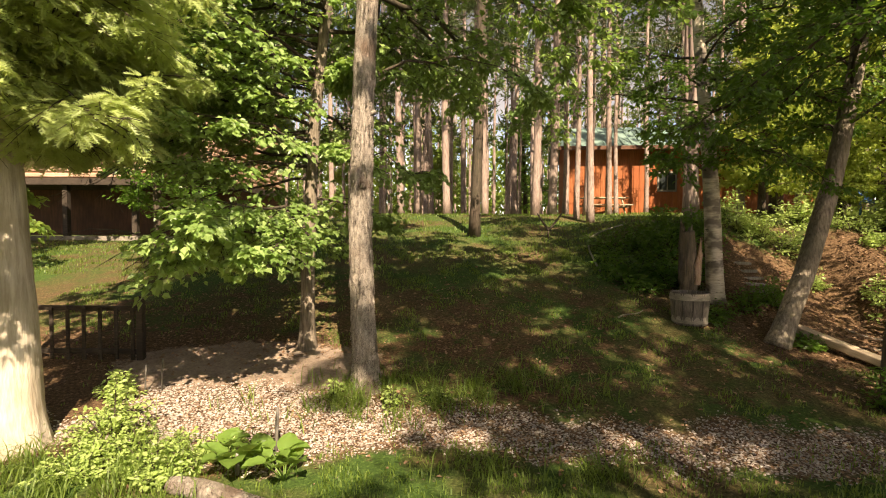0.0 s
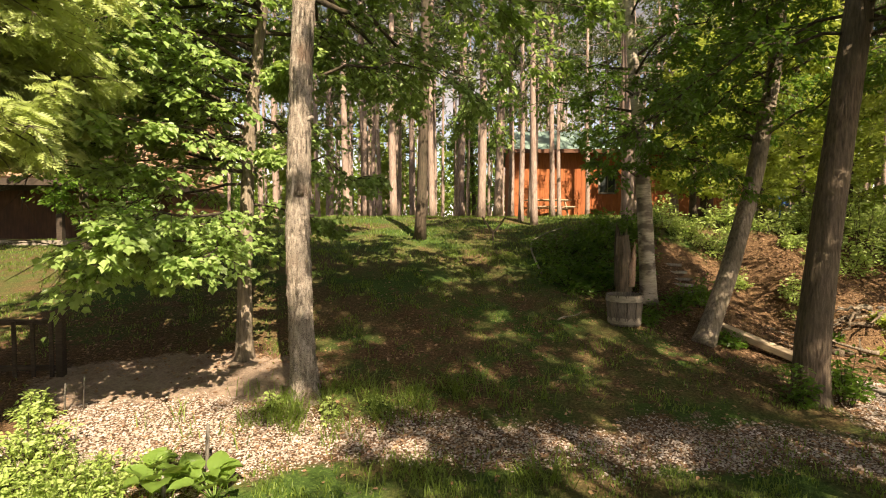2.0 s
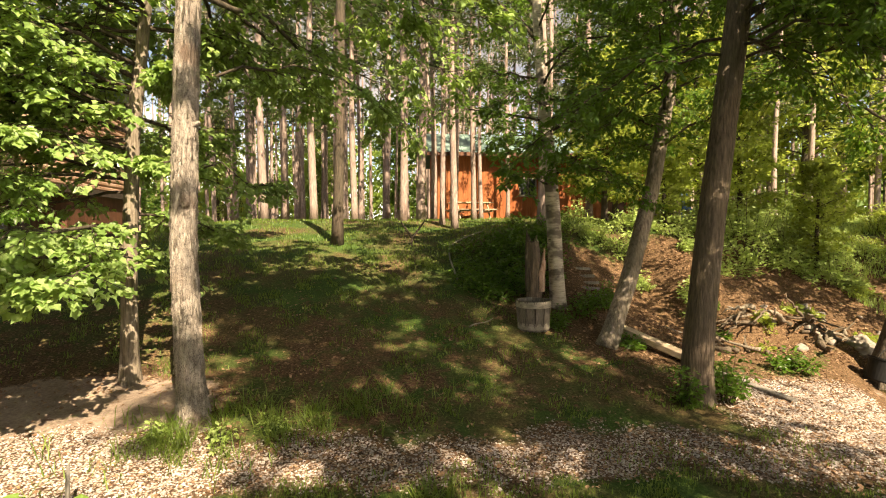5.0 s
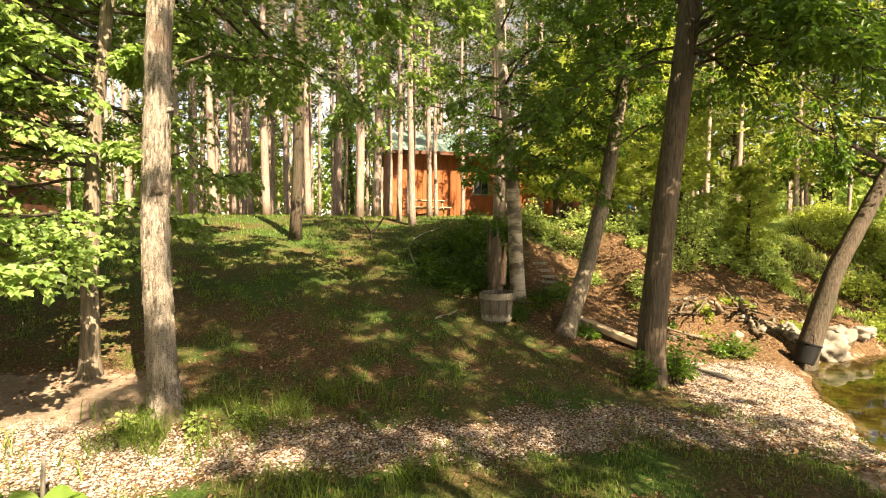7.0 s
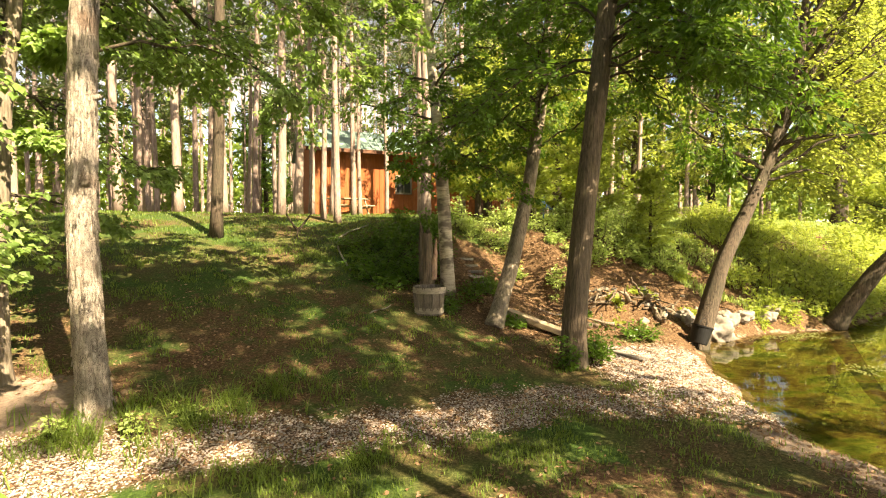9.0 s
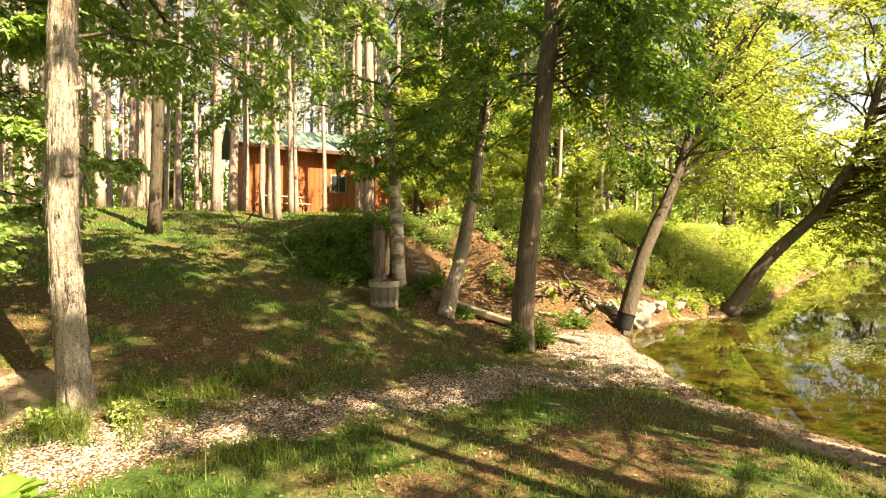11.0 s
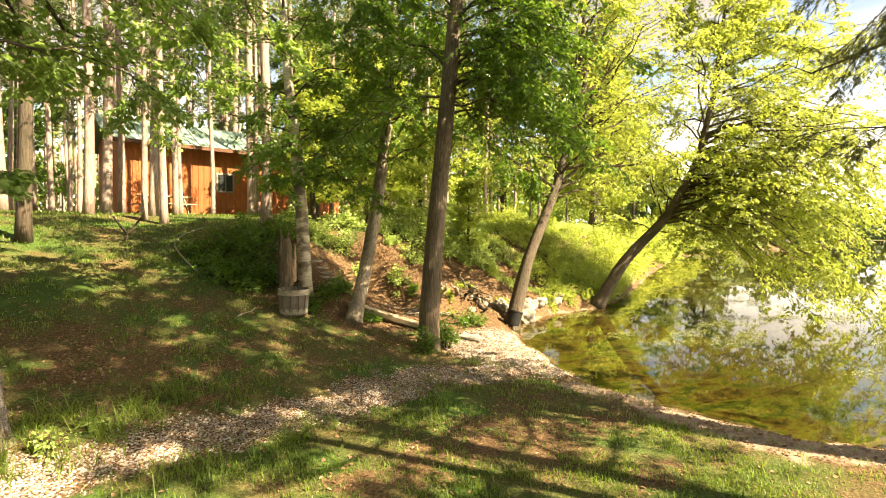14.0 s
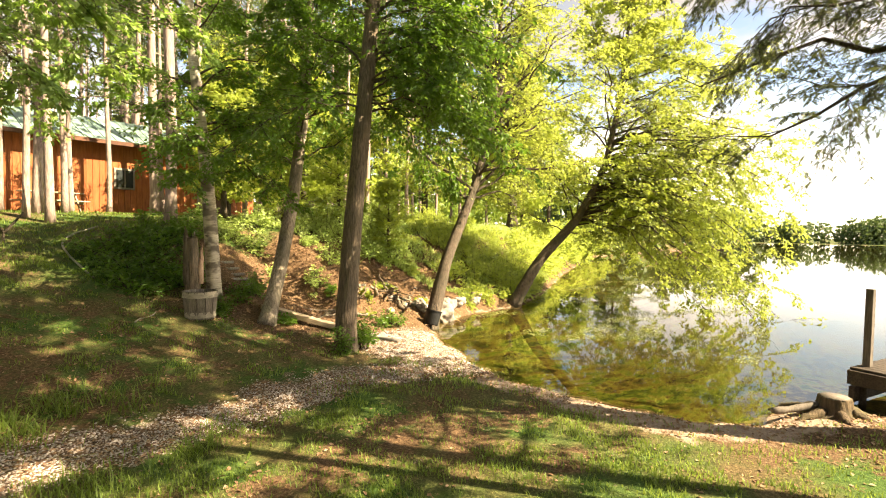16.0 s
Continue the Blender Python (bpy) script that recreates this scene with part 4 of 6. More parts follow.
def slender_shade_tree():
    rng = np.random.default_rng(22)
    # third unseen tree; its crown is placed to block sun from the lawn
    t = tree("shade_maple", 4.1, -3.3, "unseen slender tree whose high crown is added to shade the lawn")
    z = gz(4.1, -3.3) - 0.1
    pts = [(4.1, -3.3, z), (4.1, -3.3, 5), (3.8, -3.1, 9), (3.6, -2.9, 15)]
    limbs = limb_set(rng, 36, 0.66, 0.97, (2.6, 2.7, 1.6), (0.0, 0.6), (-0.2, 0.0))
    grow(t, rng, pts, [0.10, 0.085, 0.07, 0.02], limbs, 0.12, "diamond", BARK_DARK, LEAF_GREEN, sides=14, ridge=0.05, fine=False,
         twigs=9, subs=4, per_twig=14, flat=0.5, trunk_seg=40, twig_len=0.36, spread=0.1)


for make in (shaggy_tree, layered_maple, cedar, dark_tree, leaning_tree, birch, water_tree, overhanging_tree, hemlock, shade_tree, second_shade_tree, slender_shade_tree):
    make()


# ---------------------------------------------------------------- pine plantation
def pine(seed, height, lean, boughs=46, tufts=5, needles=16, long=1.0, bark=None):
    rng = np.random.default_rng(seed)
    root = thing("pine", (0, 0, -500), "tall straight red pine with bare pinkish trunk", "pine tree", "pine plantation")
    n = 26
    h = np.linspace(0, height, n)
    sway = np.stack([lean[0] * (h / height) ** 1.4 + 0.05 * np.sin(h * 0.5 + seed), lean[1] * (h / height) ** 1.4 + 0.05 * np.cos(h * 0.43 + seed), h], -1)
    sp = Soup()
    sp.tube(sway, 0.145 * (1 - 0.8 * h / height) * (1 + 0.25 * np.exp(-h / 0.25)) + 0.01, 12, 0.03, seed)
    sp.make("trunk", bark or BARK_PINE, root)
    wood, P, A, N, S = Soup(), [], [], [], []
    for i in range(boughs):
        f = rng.uniform(0.30, 0.99)
        dead = f < 0.52
        az = rng.uniform(0, 6.28)
        L = rng.uniform(0.5, 1.3) if dead else rng.uniform(0.9, 2.2) * (1.25 - f)* 1.9
        p0 = np.array([np.interp(f * height, h, sway[:, k]) for k in range(3)])
        d = np.array([math.cos(az), math.sin(az), rng.uniform(-0.15, 0.35)])
        lp = bend(p0, unit(d), L, -0.1 if dead else 0.12, 4, 0.04, rng)
        wood.tube(lp, np.linspace(0.022, 0.006, 4), 4, cap=False)
        if dead and rng.uniform() < 0.7:
            continue
        for _ in range(tufts):
            c = lp[2] + (lp[3] - lp[2]) * rng.uniform(-0.9, 1.1) + rng.normal(0, 0.18, 3)
            m = needles
            ax = unit(rng.normal(0, 1, (m, 3)) + np.array([[d[0] * 0.6, d[1] * 0.6, 0.45]]))
            P.append(c + rng.normal(0, 0.10, (m, 3)))
            A.append(ax)
            N.append(rng.normal(0, 1, (m, 3)))
            S.append(rng.uniform(0.22, 0.36, m) * long)
    tagged(wood.make("twig_work", BARK_PINE, root), kind="stuff")
    leaves("crown", np.concatenate(P), np.concatenate(A), np.concatenate(N), np.concatenate(S), "needle", LEAF_PINE, root)
    return root


PINES = [pine(31, 19, (0.3, 0.1)), pine(32, 21, (-0.2, 0.3)), pine(33, 18, (0.1, -0.2)), pine(34, 20, (-0.35, 0.0))]
FAR_PINES = [pine(35, 19, (0.3, 0.2), 30, 3, 10, 1.9), pine(36, 21, (-0.3, 0.1), 30, 3, 10, 1.9), pine(37, 20, (0.1, -0.3), 30, 3, 10, 1.9)]


def plant(kinds, i, x, y, size=1.0, turn=0.0):
    ob = copy_thing(kinds[i % len(kinds)], pose(x, y, gz(x, y) - 0.08, 0, 0, turn) @ Matrix.Diagonal((size, size, size, 1)))
    return ob


FRONT_PINES = [(3.58, 19.6, 1.1), (3.96, 17.2, 0.62), (4.58, 18.2, 0.99), (5.37, 18.6, 0.68), (5.92, 19.5, 0.57), (6.71, 18.6, 0.56), (7.78, 17.8, 1.03), (8.42, 18.4, 0.57), (11.66, 18, 0.69), (13.22, 19, 0.82)]


def plant_pines():
    rng = np.random.default_rng(41)
    known = [(2.72, 18.4, 1.0), (-1.9, 24.1, 1.0), (-0.5, 20.5, 1.0), (4.16, 20.2, 0.8), (4.1, 16.2, 0.75), (6.1, 13.7, 1.0),
             (1.1, 21.5, 0.9), (9.9, 18.4, 0.9)]
    known += FRONT_PINES
    spots = list(known)
    for row in range(9):
        for k in range(24):
            x, y = -26 + k * 2.9 + rng.uniform(-0.8, 0.8) + 0.3 * row, 21.5 + row * 3.2 + rng.uniform(-0.8, 0.8)
            if 3.2 < x < 16.5 and 20.0 < y < 28 or x < -6 and y < 33:
                continue
            if any((x - a) ** 2 + (y - b) ** 2 < 1.2 for a, b, _ in spots) or rng.uniform() < 0.25:
                continue
            spots.append((x, y, rng.uniform(0.8, 1.1)))
    tagged(pine(38, 20, (0.9, 0.1), bark=BARK_DARK), "tall pine with dark brown trunk in shade").matrix_world = pose(0.42, 14.2, gz(0.42, 14.2) - 0.08)
    for i, (x, y, r) in enumerate(spots):
        plant(PINES if y < 25 else FAR_PINES, i, x, y, r, rng.uniform(0, 360))


plant_pines()
for p in PINES + FAR_PINES:
    for o in (*p.children_recursive, p):
        bpy.data.objects.remove(o)


# ---------------------------------------------------------------- woodland behind
def broadleaf(seed, height, mat, leaf, label):
    rng = np.random.default_rng(seed)
    root = thing("broadleaf_tree", (0, 0, 0), label, "tree", "woodland trees")
    pts = [(0, 0, 0), (0.1, 0.05, height * 0.35), (0.25, -0.1, height * 0.7), (0.3, 0.1, height)]
    limbs = limb_set(rng, 36, 0.12, 0.97, (height * 0.28, height * 0.34, height * 0.14), (0.25, 1.0), (-0.4, 0.0))
    return grow(root, rng, pts, [0.02 * height, 0.016 * height, 0.01 * height, 0.02], limbs, leaf, "diamond", BARK_DARK, mat, sides=10, ridge=0.04, fine=False,
                twigs=12, subs=2, per_twig=9, flat=0.5, trunk_seg=20, spread=0.25)


def plant_woods():
    rng = np.random.default_rng(42)
    kinds = [broadleaf(51, 8.5, LEAF_GREEN, 0.19, "leafy green woodland tree"), broadleaf(52, 7.5, LEAF_YELLOW, 0.19, "sunlit yellow-green woodland tree"),
             broadleaf(53, 10.0, LEAF_FAR, 0.24, "broad woodland tree with mid-green leaves")]
    spots = [(10.5, 17.5, 0.8, 1), (10.9, 11.9, 0.5, 1), (13.6, 18.5, 1.0, 1), (15.5, 24.5, 1.3, 1), (20.5, 25.5, 1.5, 1), (30.0, 14.5, 1.4, 1),
             (25.5, 24.0, 1.6, 1), (36.0, 17.0, 1.4, 2), (41.0, 18.5, 1.2, 1), (32.0, 23.0, 1.7, 0), (18.0, 29.0, 1.5, 0), (-9.5, 16.0, 0.8, 0), (-13.0, 13.0, 0.8, 2), (50.0, 19.5, 1.0, 2), (60.0, 19.0, 1.0, 1), (72.0, 18.0, 1.0, 2)]
    spots += [(9.4, 12.9, 0.42, 1), (11.8, 10.4, 0.36, 1), (9.0, 15.5, 0.7, 1), (12.2, 15.0, 0.8, 1)]
    # unseen trees to the south and west, added to block skylight from the ground
    spots += [(-16, -6, 1.5, 0), (-13, -14, 1.5, 2), (-19, -20, 1.6, 0), (-9, -22, 1.5, 2), (-2, -26, 1.5, 0), (-15, 3, 1.3, 0), (-22, -12, 1.6, 2), (3, -24, 1.3, 0), (-25, 0, 1.5, 2), (-6, -32, 1.7, 2), (5, -34, 1.7, 0), (-12, -1, 1.4, 0), (-10, -8, 1.5, 2), (-6, -14, 1.5, 0), (-2, -17, 1.3, 2), (2, -15, 1.3, 0)]
    spots += [(-20 + 9 * k + rng.uniform(-2, 2), 52 + rng.uniform(-4, 6), rng.uniform(1.0, 1.4), k) for k in range(6)]
    for x, y, size, i in spots:
        plant(kinds, i, x, y, size, rng.uniform(0, 360))
    for k in kinds:
        for o in (*k.children_recursive, k):
            bpy.data.objects.remove(o)


plant_woods()


def distant_pines():
    """Rows of thin trunks deep in the plantation."""
    rng = np.random.default_rng(43)
    sp = Soup()
    for _ in range(230):
        x, y = rng.uniform(-45, 62), rng.uniform(46, 78)
        z, h = gz(x, y) - 0.2, rng.uniform(15, 20)
        sp.tube([(x, y, z), (x + rng.normal(0, 0.25), y, z + h)], [rng.uniform(0.13, 0.2), 0.05], 6, cap=False)
    tagged(sp.make("distant_trunks", BARK_PINE), "thin far trunks of the pine plantation", "woods", kind="stuff")
    P, S = [], []
    for _ in range(430):
        x, y = rng.uniform(-60, 90), rng.uniform(62, 92)
        if x > 24:
            y -= 32 * min(1.0, (x - 24) / 20)
        z = gz(x, y)
        h, r = rng.uniform(3, 15) if x > 24 else rng.uniform(4, 22), rng.uniform(1.8, 3.6)
        m = 130
        d = unit(rng.normal(0, 1, (m, 3)))
        P.append(np.array([x, y, z + h * 0.5]) + d * np.array([r, r, h * 0.55]) * rng.uniform(0.5, 1.05, (m, 1)))
        S.append(rng.uniform(0.45, 0.95, m))
    P, S = np.concatenate(P), np.concatenate(S)
    ob = leaves("distant_foliage", P, rng.normal(0, 1, P.shape), rng.normal(0, 1, P.shape) + np.array([0, -0.4, 0.8]), S, "diamond", LEAF_FAR)
    tagged(ob, "leafy woodland closing the view behind the pines", "woods", kind="stuff")


distant_pines()


# ---------------------------------------------------------------- cabin and house
def cabin():
    x0, x1, y0, y1 = 4.7, 14.6, 22.2, 26.0
    zb, ze, zr = 2.45, 5.62, 6.6
    ox, oy = (x0 + x1) / 2, (y0 + y1) / 2
    c = thing("cabin", (ox + 0.16, oy - 0.42, zb), "single-storey cabin with orange board walls and green metal roof", "cabin", rz=-5)
    boxed("wall", (x1 - x0, 0.15, ze - zb), (0, y0 - oy + 0.075, (ze - zb) / 2), SIDING, c)
    boxed("wall", (x1 - x0, 0.15, ze - zb), (0, y1 - oy - 0.075, (ze - zb) / 2), SIDING, c)
    for sx in (x0 - ox + 0.075, x1 - ox - 0.075):
        bm = bmesh.new()
        pr = [(y0 - oy + 0.15, 0), (y1 - oy - 0.15, 0), (y1 - oy - 0.15, ze - zb), (0, zr - zb - 0.1), (y0 - oy + 0.15, ze - zb)]
        a = [bm.verts.new((sx - 0.075, y, z)) for y, z in pr]
        b = [bm.verts.new((sx + 0.075, y, z)) for y, z in pr]
        bm.faces.new(a)
        bm.faces.new(b[::-1])
        for k in range(5):
            bm.faces.new((a[k], b[k], b[(k + 1) % 5], a[(k + 1) % 5]))
        bmesh.ops.recalc_face_normals(bm, faces=bm.faces)
        part("gable_wall", bm, SIDING, c)
    rng = np.random.default_rng(5)
    n = 44
    for k in range(n):
        w = (x1 - x0) / n
        boxed("board", (w - 0.012, 0.03, ze - zb - 0.1), (x0 - ox + (k + 0.5) * w, y0 - oy - 0.016 - rng.uniform(0, 0.006), (ze - zb) / 2 - 0.04), SIDING, c, 0, 0.004)
    half = (y1 - y0) / 2 + 0.6
    ang = math.degrees(math.atan2(zr - ze, (y1 - y0) / 2))
    run = half / math.cos(radians(ang))
    for s in (-1, 1):
        roof = boxed("roof", (x1 - x0 + 1.0, run, 0.08), (0, s * half / 2, zr - zb - math.tan(radians(ang)) * half / 2 + 0.05), ROOF_GREEN, c, 0, 0.01, tilt=(-s * ang, 0))
        bm = bmesh.new()
        for k in range(30):
            box(bm, (0.03, run, 0.03), (-(x1 - x0) / 2 - 0.4 + k * (x1 - x0 + 0.8) / 29, 0, 0.055), 0, 0)
        rib = part("standing_seam", bm, ROOF_GREEN, roof)
        rib.matrix_local = pose(0, s * half / 2, zr - zb - math.tan(radians(ang)) * half / 2 + 0.05, -s * ang, 0, 0)
        rib.data.transform(Matrix.Identity(4))
        boxed("fascia", (x1 - x0 + 1.0, 0.04, 0.16), (0, s * (half + 0.02), ze - zb - 0.22), SIDING_DARK, c)
    for wx, wz, ww, wh in ((4.3, 1.6, 0.7, 0.8), (-0.9, 1.6, 0.62, 0.7)):
        win = boxed("window", (ww + 0.16, 0.06, wh + 0.16), (wx - 0.0, y0 - oy - 0.05, wz), WOOD_GREY, c, 0, 0.008, "grey-framed window")
        boxed("pane", (ww, 0.02, wh), (wx, y0 - oy - 0.085, wz), GLASS_DARK, win, 0, 0)
        boxed("mullion", (0.04, 0.03, wh), (wx, y0 - oy - 0.1, wz), WOOD_GREY, win, 0, 0.004)
    door = boxed("door", (0.95, 0.06, 2.05), (3.2, y0 - oy - 0.06, 1.05), SIDING_DARK, c, 0, 0.01)
    boxed("handle", (0.03, 0.06, 0.14), (3.55, y0 - oy - 0.12, 1.05), BUCKET, door, 0, 0.005)


def glass_dark():
    m, nt, b = material("window_glass")
    b.inputs["Base Color"].default_value = (0.03, 0.035, 0.035, 1)
    b.inputs["Roughness"].default_value = 0.04
    n = tex_noise(nt, 2.0)
    bump(nt, b, n, 0.05, 0.01)
    return m


GLASS_DARK = glass_dark()


def picnic_table(x, y, rz):
    t = thing("picnic_table", (x, y, gz(x, y)), "weathered wooden picnic table beside the cabin wall", "table", rz=rz)
    for k in range(5):
        boxed("plank", (1.8, 0.14, 0.04), (0, -0.3 + 0.15 * k, 0.74), WOOD_PALE, t)
    for s in (-1, 1):
        for k in (0, 1):
            boxed("bench_plank", (1.8, 0.13, 0.04), (0, s * (0.62 + 0.14 * k), 0.44), WOOD_PALE, t)
        for e in (-0.65, 0.65):
            boxed("leg", (0.04, 0.09, 0.9), (e, s * 0.42, 0.37), WOOD_PALE, t, tilt=(s * 32, 0))
            if s > 0:
                boxed("crossbar", (0.04, 1.5, 0.09), (e + 0.045, 0, 0.38), WOOD_PALE, t)


def house():
    x0, x1, y0, y1, zb = -24.0, -9.6, 19.5, 28.0, 1.35
    h = thing("log_house", ((x0 + x1) / 2, (y0 + y1) / 2, zb), "two-storey orange timber house with shaded porch below", "house")
    w, d = x1 - x0, y1 - y0
    # porch wall, floor edge and posts are coloured dark to deepen the porch shade
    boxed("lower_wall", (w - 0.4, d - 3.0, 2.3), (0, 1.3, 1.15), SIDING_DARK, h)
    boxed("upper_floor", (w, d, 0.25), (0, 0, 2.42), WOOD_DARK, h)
    n = 16
    for k in range(n):
        boxed("log", (w, 0.24, 0.215), (0, -d / 2 + 0.15, 2.66 + k * 0.222), LOGS, h, 0, 0.06)
    for k in range(n):
        boxed("log", (0.24, d - 0.5, 0.215), (w / 2 - 0.15, 0.2, 2.66 + k * 0.222), LOGS, h, 0, 0.06)
    boxed("upper_wall", (w - 0.5, d - 0.6, 3.6), (0, 0.15, 4.35), LOGS, h)
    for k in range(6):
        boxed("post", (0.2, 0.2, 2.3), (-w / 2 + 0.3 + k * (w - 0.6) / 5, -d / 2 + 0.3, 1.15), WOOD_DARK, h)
    for wx in (-4.6, -1.0, 3.0):
        win = boxed("window", (1.3, 0.1, 1.3), (wx, -d / 2 + 0.0, 4.4), WHITE, h)
        boxed("pane", (1.1, 0.03, 1.1), (wx, -d / 2 - 0.06, 4.4), GLASS_DARK, win, 0, 0)
    win = boxed("lower_window", (0.9, 0.1, 0.9), (4.6, -d / 2 + 2.72, 1.3), WOOD_GREY, h)
    boxed("pane", (0.75, 0.03, 0.75), (4.6, -d / 2 + 2.66, 1.3), GLASS_DARK, win, 0, 0)
    for s in (-1, 1):
        boxed("roof", (w + 1.2, d * 0.62, 0.15), (0, s * d * 0.27, 7.4), ROOF_GREEN, h, tilt=(-s * 32, 0))
    terrace = boxed("terrace_edge", (9.0, 0.3, 0.16), (-12.5, 17.6, gz(-12.5, 17.6) + 0.05), ROCK, None, 4)
    tagged(terrace, "pale stone edging along the house terrace", "edging", kind="structure")


cabin()
house()
picnic_table(5.9, 21.0, 4)


# ---------------------------------------------------------------- things on the bank
def tub():
    t = thing("wooden_tub", (3.9, 8.72, gz(3.9, 8.72)), "weathered grey half-barrel tub with pale hoops", "planter")
    n, r0, r1, h = 12, 0.255, 0.30, 0.54
    for k in range(n):
        a = 2 * math.pi * k / n
        bm = bmesh.new()
        wd = 2 * math.pi * 0.277 / n - 0.006
        box(bm, (wd, 0.028, h), (0, 0, 0), 0, 0.004)
        for v in bm.verts:
            v.co.x *= 1.0 + 0.16 * (v.co.z / h)
        bmesh.ops.transform(bm, matrix=Matrix.Rotation(a, 4, "Z") @ pose(0, -(r0 + r1) / 2, h / 2 - 0.02, 4.7, 0, 0), verts=bm.verts)
        part("stave", bm, WOOD_TUB, t)
    for z, r in ((0.07, 0.283), (0.455, 0.318)):
        bm = bmesh.new()
        ring = []
        for k in range(32):
            a = 2 * math.pi * k / 32
            ring.append([bm.verts.new((math.cos(a) * rr, math.sin(a) * rr, z + dz)) for rr, dz in ((r, -0.055), (r, 0.055), (r - 0.024, 0.055), (r - 0.024, -0.055))])
        for k in range(32):
            p, q = ring[k], ring[(k + 1) % 32]
            for i in range(4):
                bm.faces.new((p[i], q[i], q[(i + 1) % 4], p[(i + 1) % 4]))
        bmesh.ops.recalc_face_normals(bm, faces=bm.faces)
        part("hoop", bm, HOOP, t, "pale split-wood hoop")
    sp = Soup()
    sp.tube([(0, 0, 0.0), (0, 0, 0.40), (0, 0, 0.43)], [0.23, 0.27, 0.05], 20)
    sp.make("soil", surface("tub_soil", (0.03, 0.02, 0.015), (0.10, 0.07, 0.045), 20), t)


def snag():
    x, y = 4.22, 9.5
    t = thing("broken_snag", (x, y, gz(x, y) - 0.1), "broken dead trunk with torn reddish wood beside the birch", "dead tree")
    rng = np.random.default_rng(64)
    h = np.linspace(0, 1.42, 26)
    sp = Soup()
    sp.tube(np.stack([0.03 * np.sin(h * 2) - 0.03 * h, 0.02 * h, h], -1), 0.165 - 0.02 * h, 24, 0.07, 2.0)
    sp.make("butt", BARK_LAKE, t)
    for k, (dx, dy, top, r, mat) in enumerate(((-0.12, 0.0, 1.66, 0.062, BARK_DARK), (-0.07, 0.07, 1.58, 0.075, BARK_DARK), (0.01, 0.06, 1.5, 0.07, BARK_DARK), (0.13, -0.07, 1.12, 0.05, WOOD_TORN), (0.08, -0.12, 0.98, 0.055, WOOD_TORN), (0.16, -0.02, 1.3, 0.05, WOOD_TORN), (0.03, 0.0, 1.55, 0.06, BARK_MID))):
        z = np.linspace(0.45, top, 12)
        line = np.stack([dx * (1 + 0.25 * (z - 0.45)) + rng.normal(0, 0.006, 12), dy + rng.normal(0, 0.006, 12), z], -1)
        sp = Soup()
        sp.tube(line, r * np.array([1.0, 1.05, 1.05, 1, 1, 0.95, 0.9, 0.85, 0.8, 0.65, 0.4, 0.08]), 9, 0.16, k * 1.7)
        sp.make("shard", mat, t, "torn reddish wood" if mat is WOOD_TORN else "")


def timber(name, a, b, w, h, mat, label, lift=0.0):
    """A squared timber lying on the ground from a to b."""
    ax, ay = a
    bx, by = b
    za, zb = gz(ax, ay) + lift, gz(bx, by) + lift
    L = math.dist((ax, ay, za), (bx, by, zb))
    ob = boxed(name, (L, w, h), (0, 0, 0), mat, None, 0, 0.012)
    ob.matrix_world = Matrix.Translation(((ax + bx) / 2, (ay + by) / 2, (za + zb) / 2 + h / 2 - 0.03)) @ (Vector((bx - ax, by - ay, zb - za)).to_track_quat("X", "Z").to_matrix().to_4x4())
    return tagged(ob, label, "timber")


def steps():
    for k in range(6):
        x, y = 5.55 + 0.05 * k + 0.04 * math.sin(k * 2.3), 9.5 + 0.25 * k
        ob = boxed("step", (0.5 + 0.08 * math.sin(k * 3.1), 0.09, 0.06), (0, 0, 0), WOOD_GREY, None, 0, 0.01)
        ob.matrix_world = pose(x, y, gz(x, y) + 0.01, 0, 2.5 * math.sin(k * 4.0), -14 + 6 * math.sin(k * 1.7))
        tagged(ob, "weathered timber step set into the bank", "step", "bank steps")


def bucket():
    t = thing("black_bucket", (9.32, 6.72, 0.02), "black plastic bucket hung on the leaning trunk", "bucket")
    bm = bmesh.new()
    n, prof = 28, [(0.0, 0.0), (0.15, 0.0), (0.165, 0.02), (0.20, 0.34), (0.215, 0.345), (0.215, 0.37), (0.195, 0.37), (0.155, 0.03), (0.0, 0.03)]
    rows = [[bm.verts.new((r * math.cos(2 * math.pi * k / n), r * math.sin(2 * math.pi * k / n), z)) for k in range(n)] for r, z in prof]
    for p, q in zip(rows, rows[1:]):
        for k in range(n):
            bm.faces.new((p[k], p[(k + 1) % n], q[(k + 1) % n], q[k]))
    bmesh.ops.remove_doubles(bm, verts=bm.verts, dist=1e-5)
    part("body", bm, BUCKET, t)
    sp = Soup()
    a = np.linspace(0, math.pi, 16)
    sp.tube(np.stack([0.21 * np.cos(a), 0 * a, 0.36 + 0.17 * np.sin(a)], -1), np.full(16, 0.006), 6)
    sp.make("bail", BUCKET, t)
    t.matrix_world = pose(8.90, 6.64, -0.22, 8, 14, 20)


def rock(seed, size):
    rng = np.random.default_rng(seed)
    bm = bmesh.new()
    bmesh.ops.create_icosphere(bm, subdivisions=4 if size[0] > 0.2 else 2, radius=1.0)
    off = Vector(rng.uniform(0, 50, 3))
    for v in bm.verts:
        d = v.co.normalized()
        v.co = d * (0.8 + 0.5 * noise.noise(d * 1.2 + off) + 0.2 * noise.noise(d * 3.1 + off) + 0.10 * noise.noise(d * 7.0 + off))
        v.co.x *= size[0]
        v.co.y *= size[1]
        v.co.z *= size[2]
    for f in bm.faces:
        f.smooth = True
    return bm


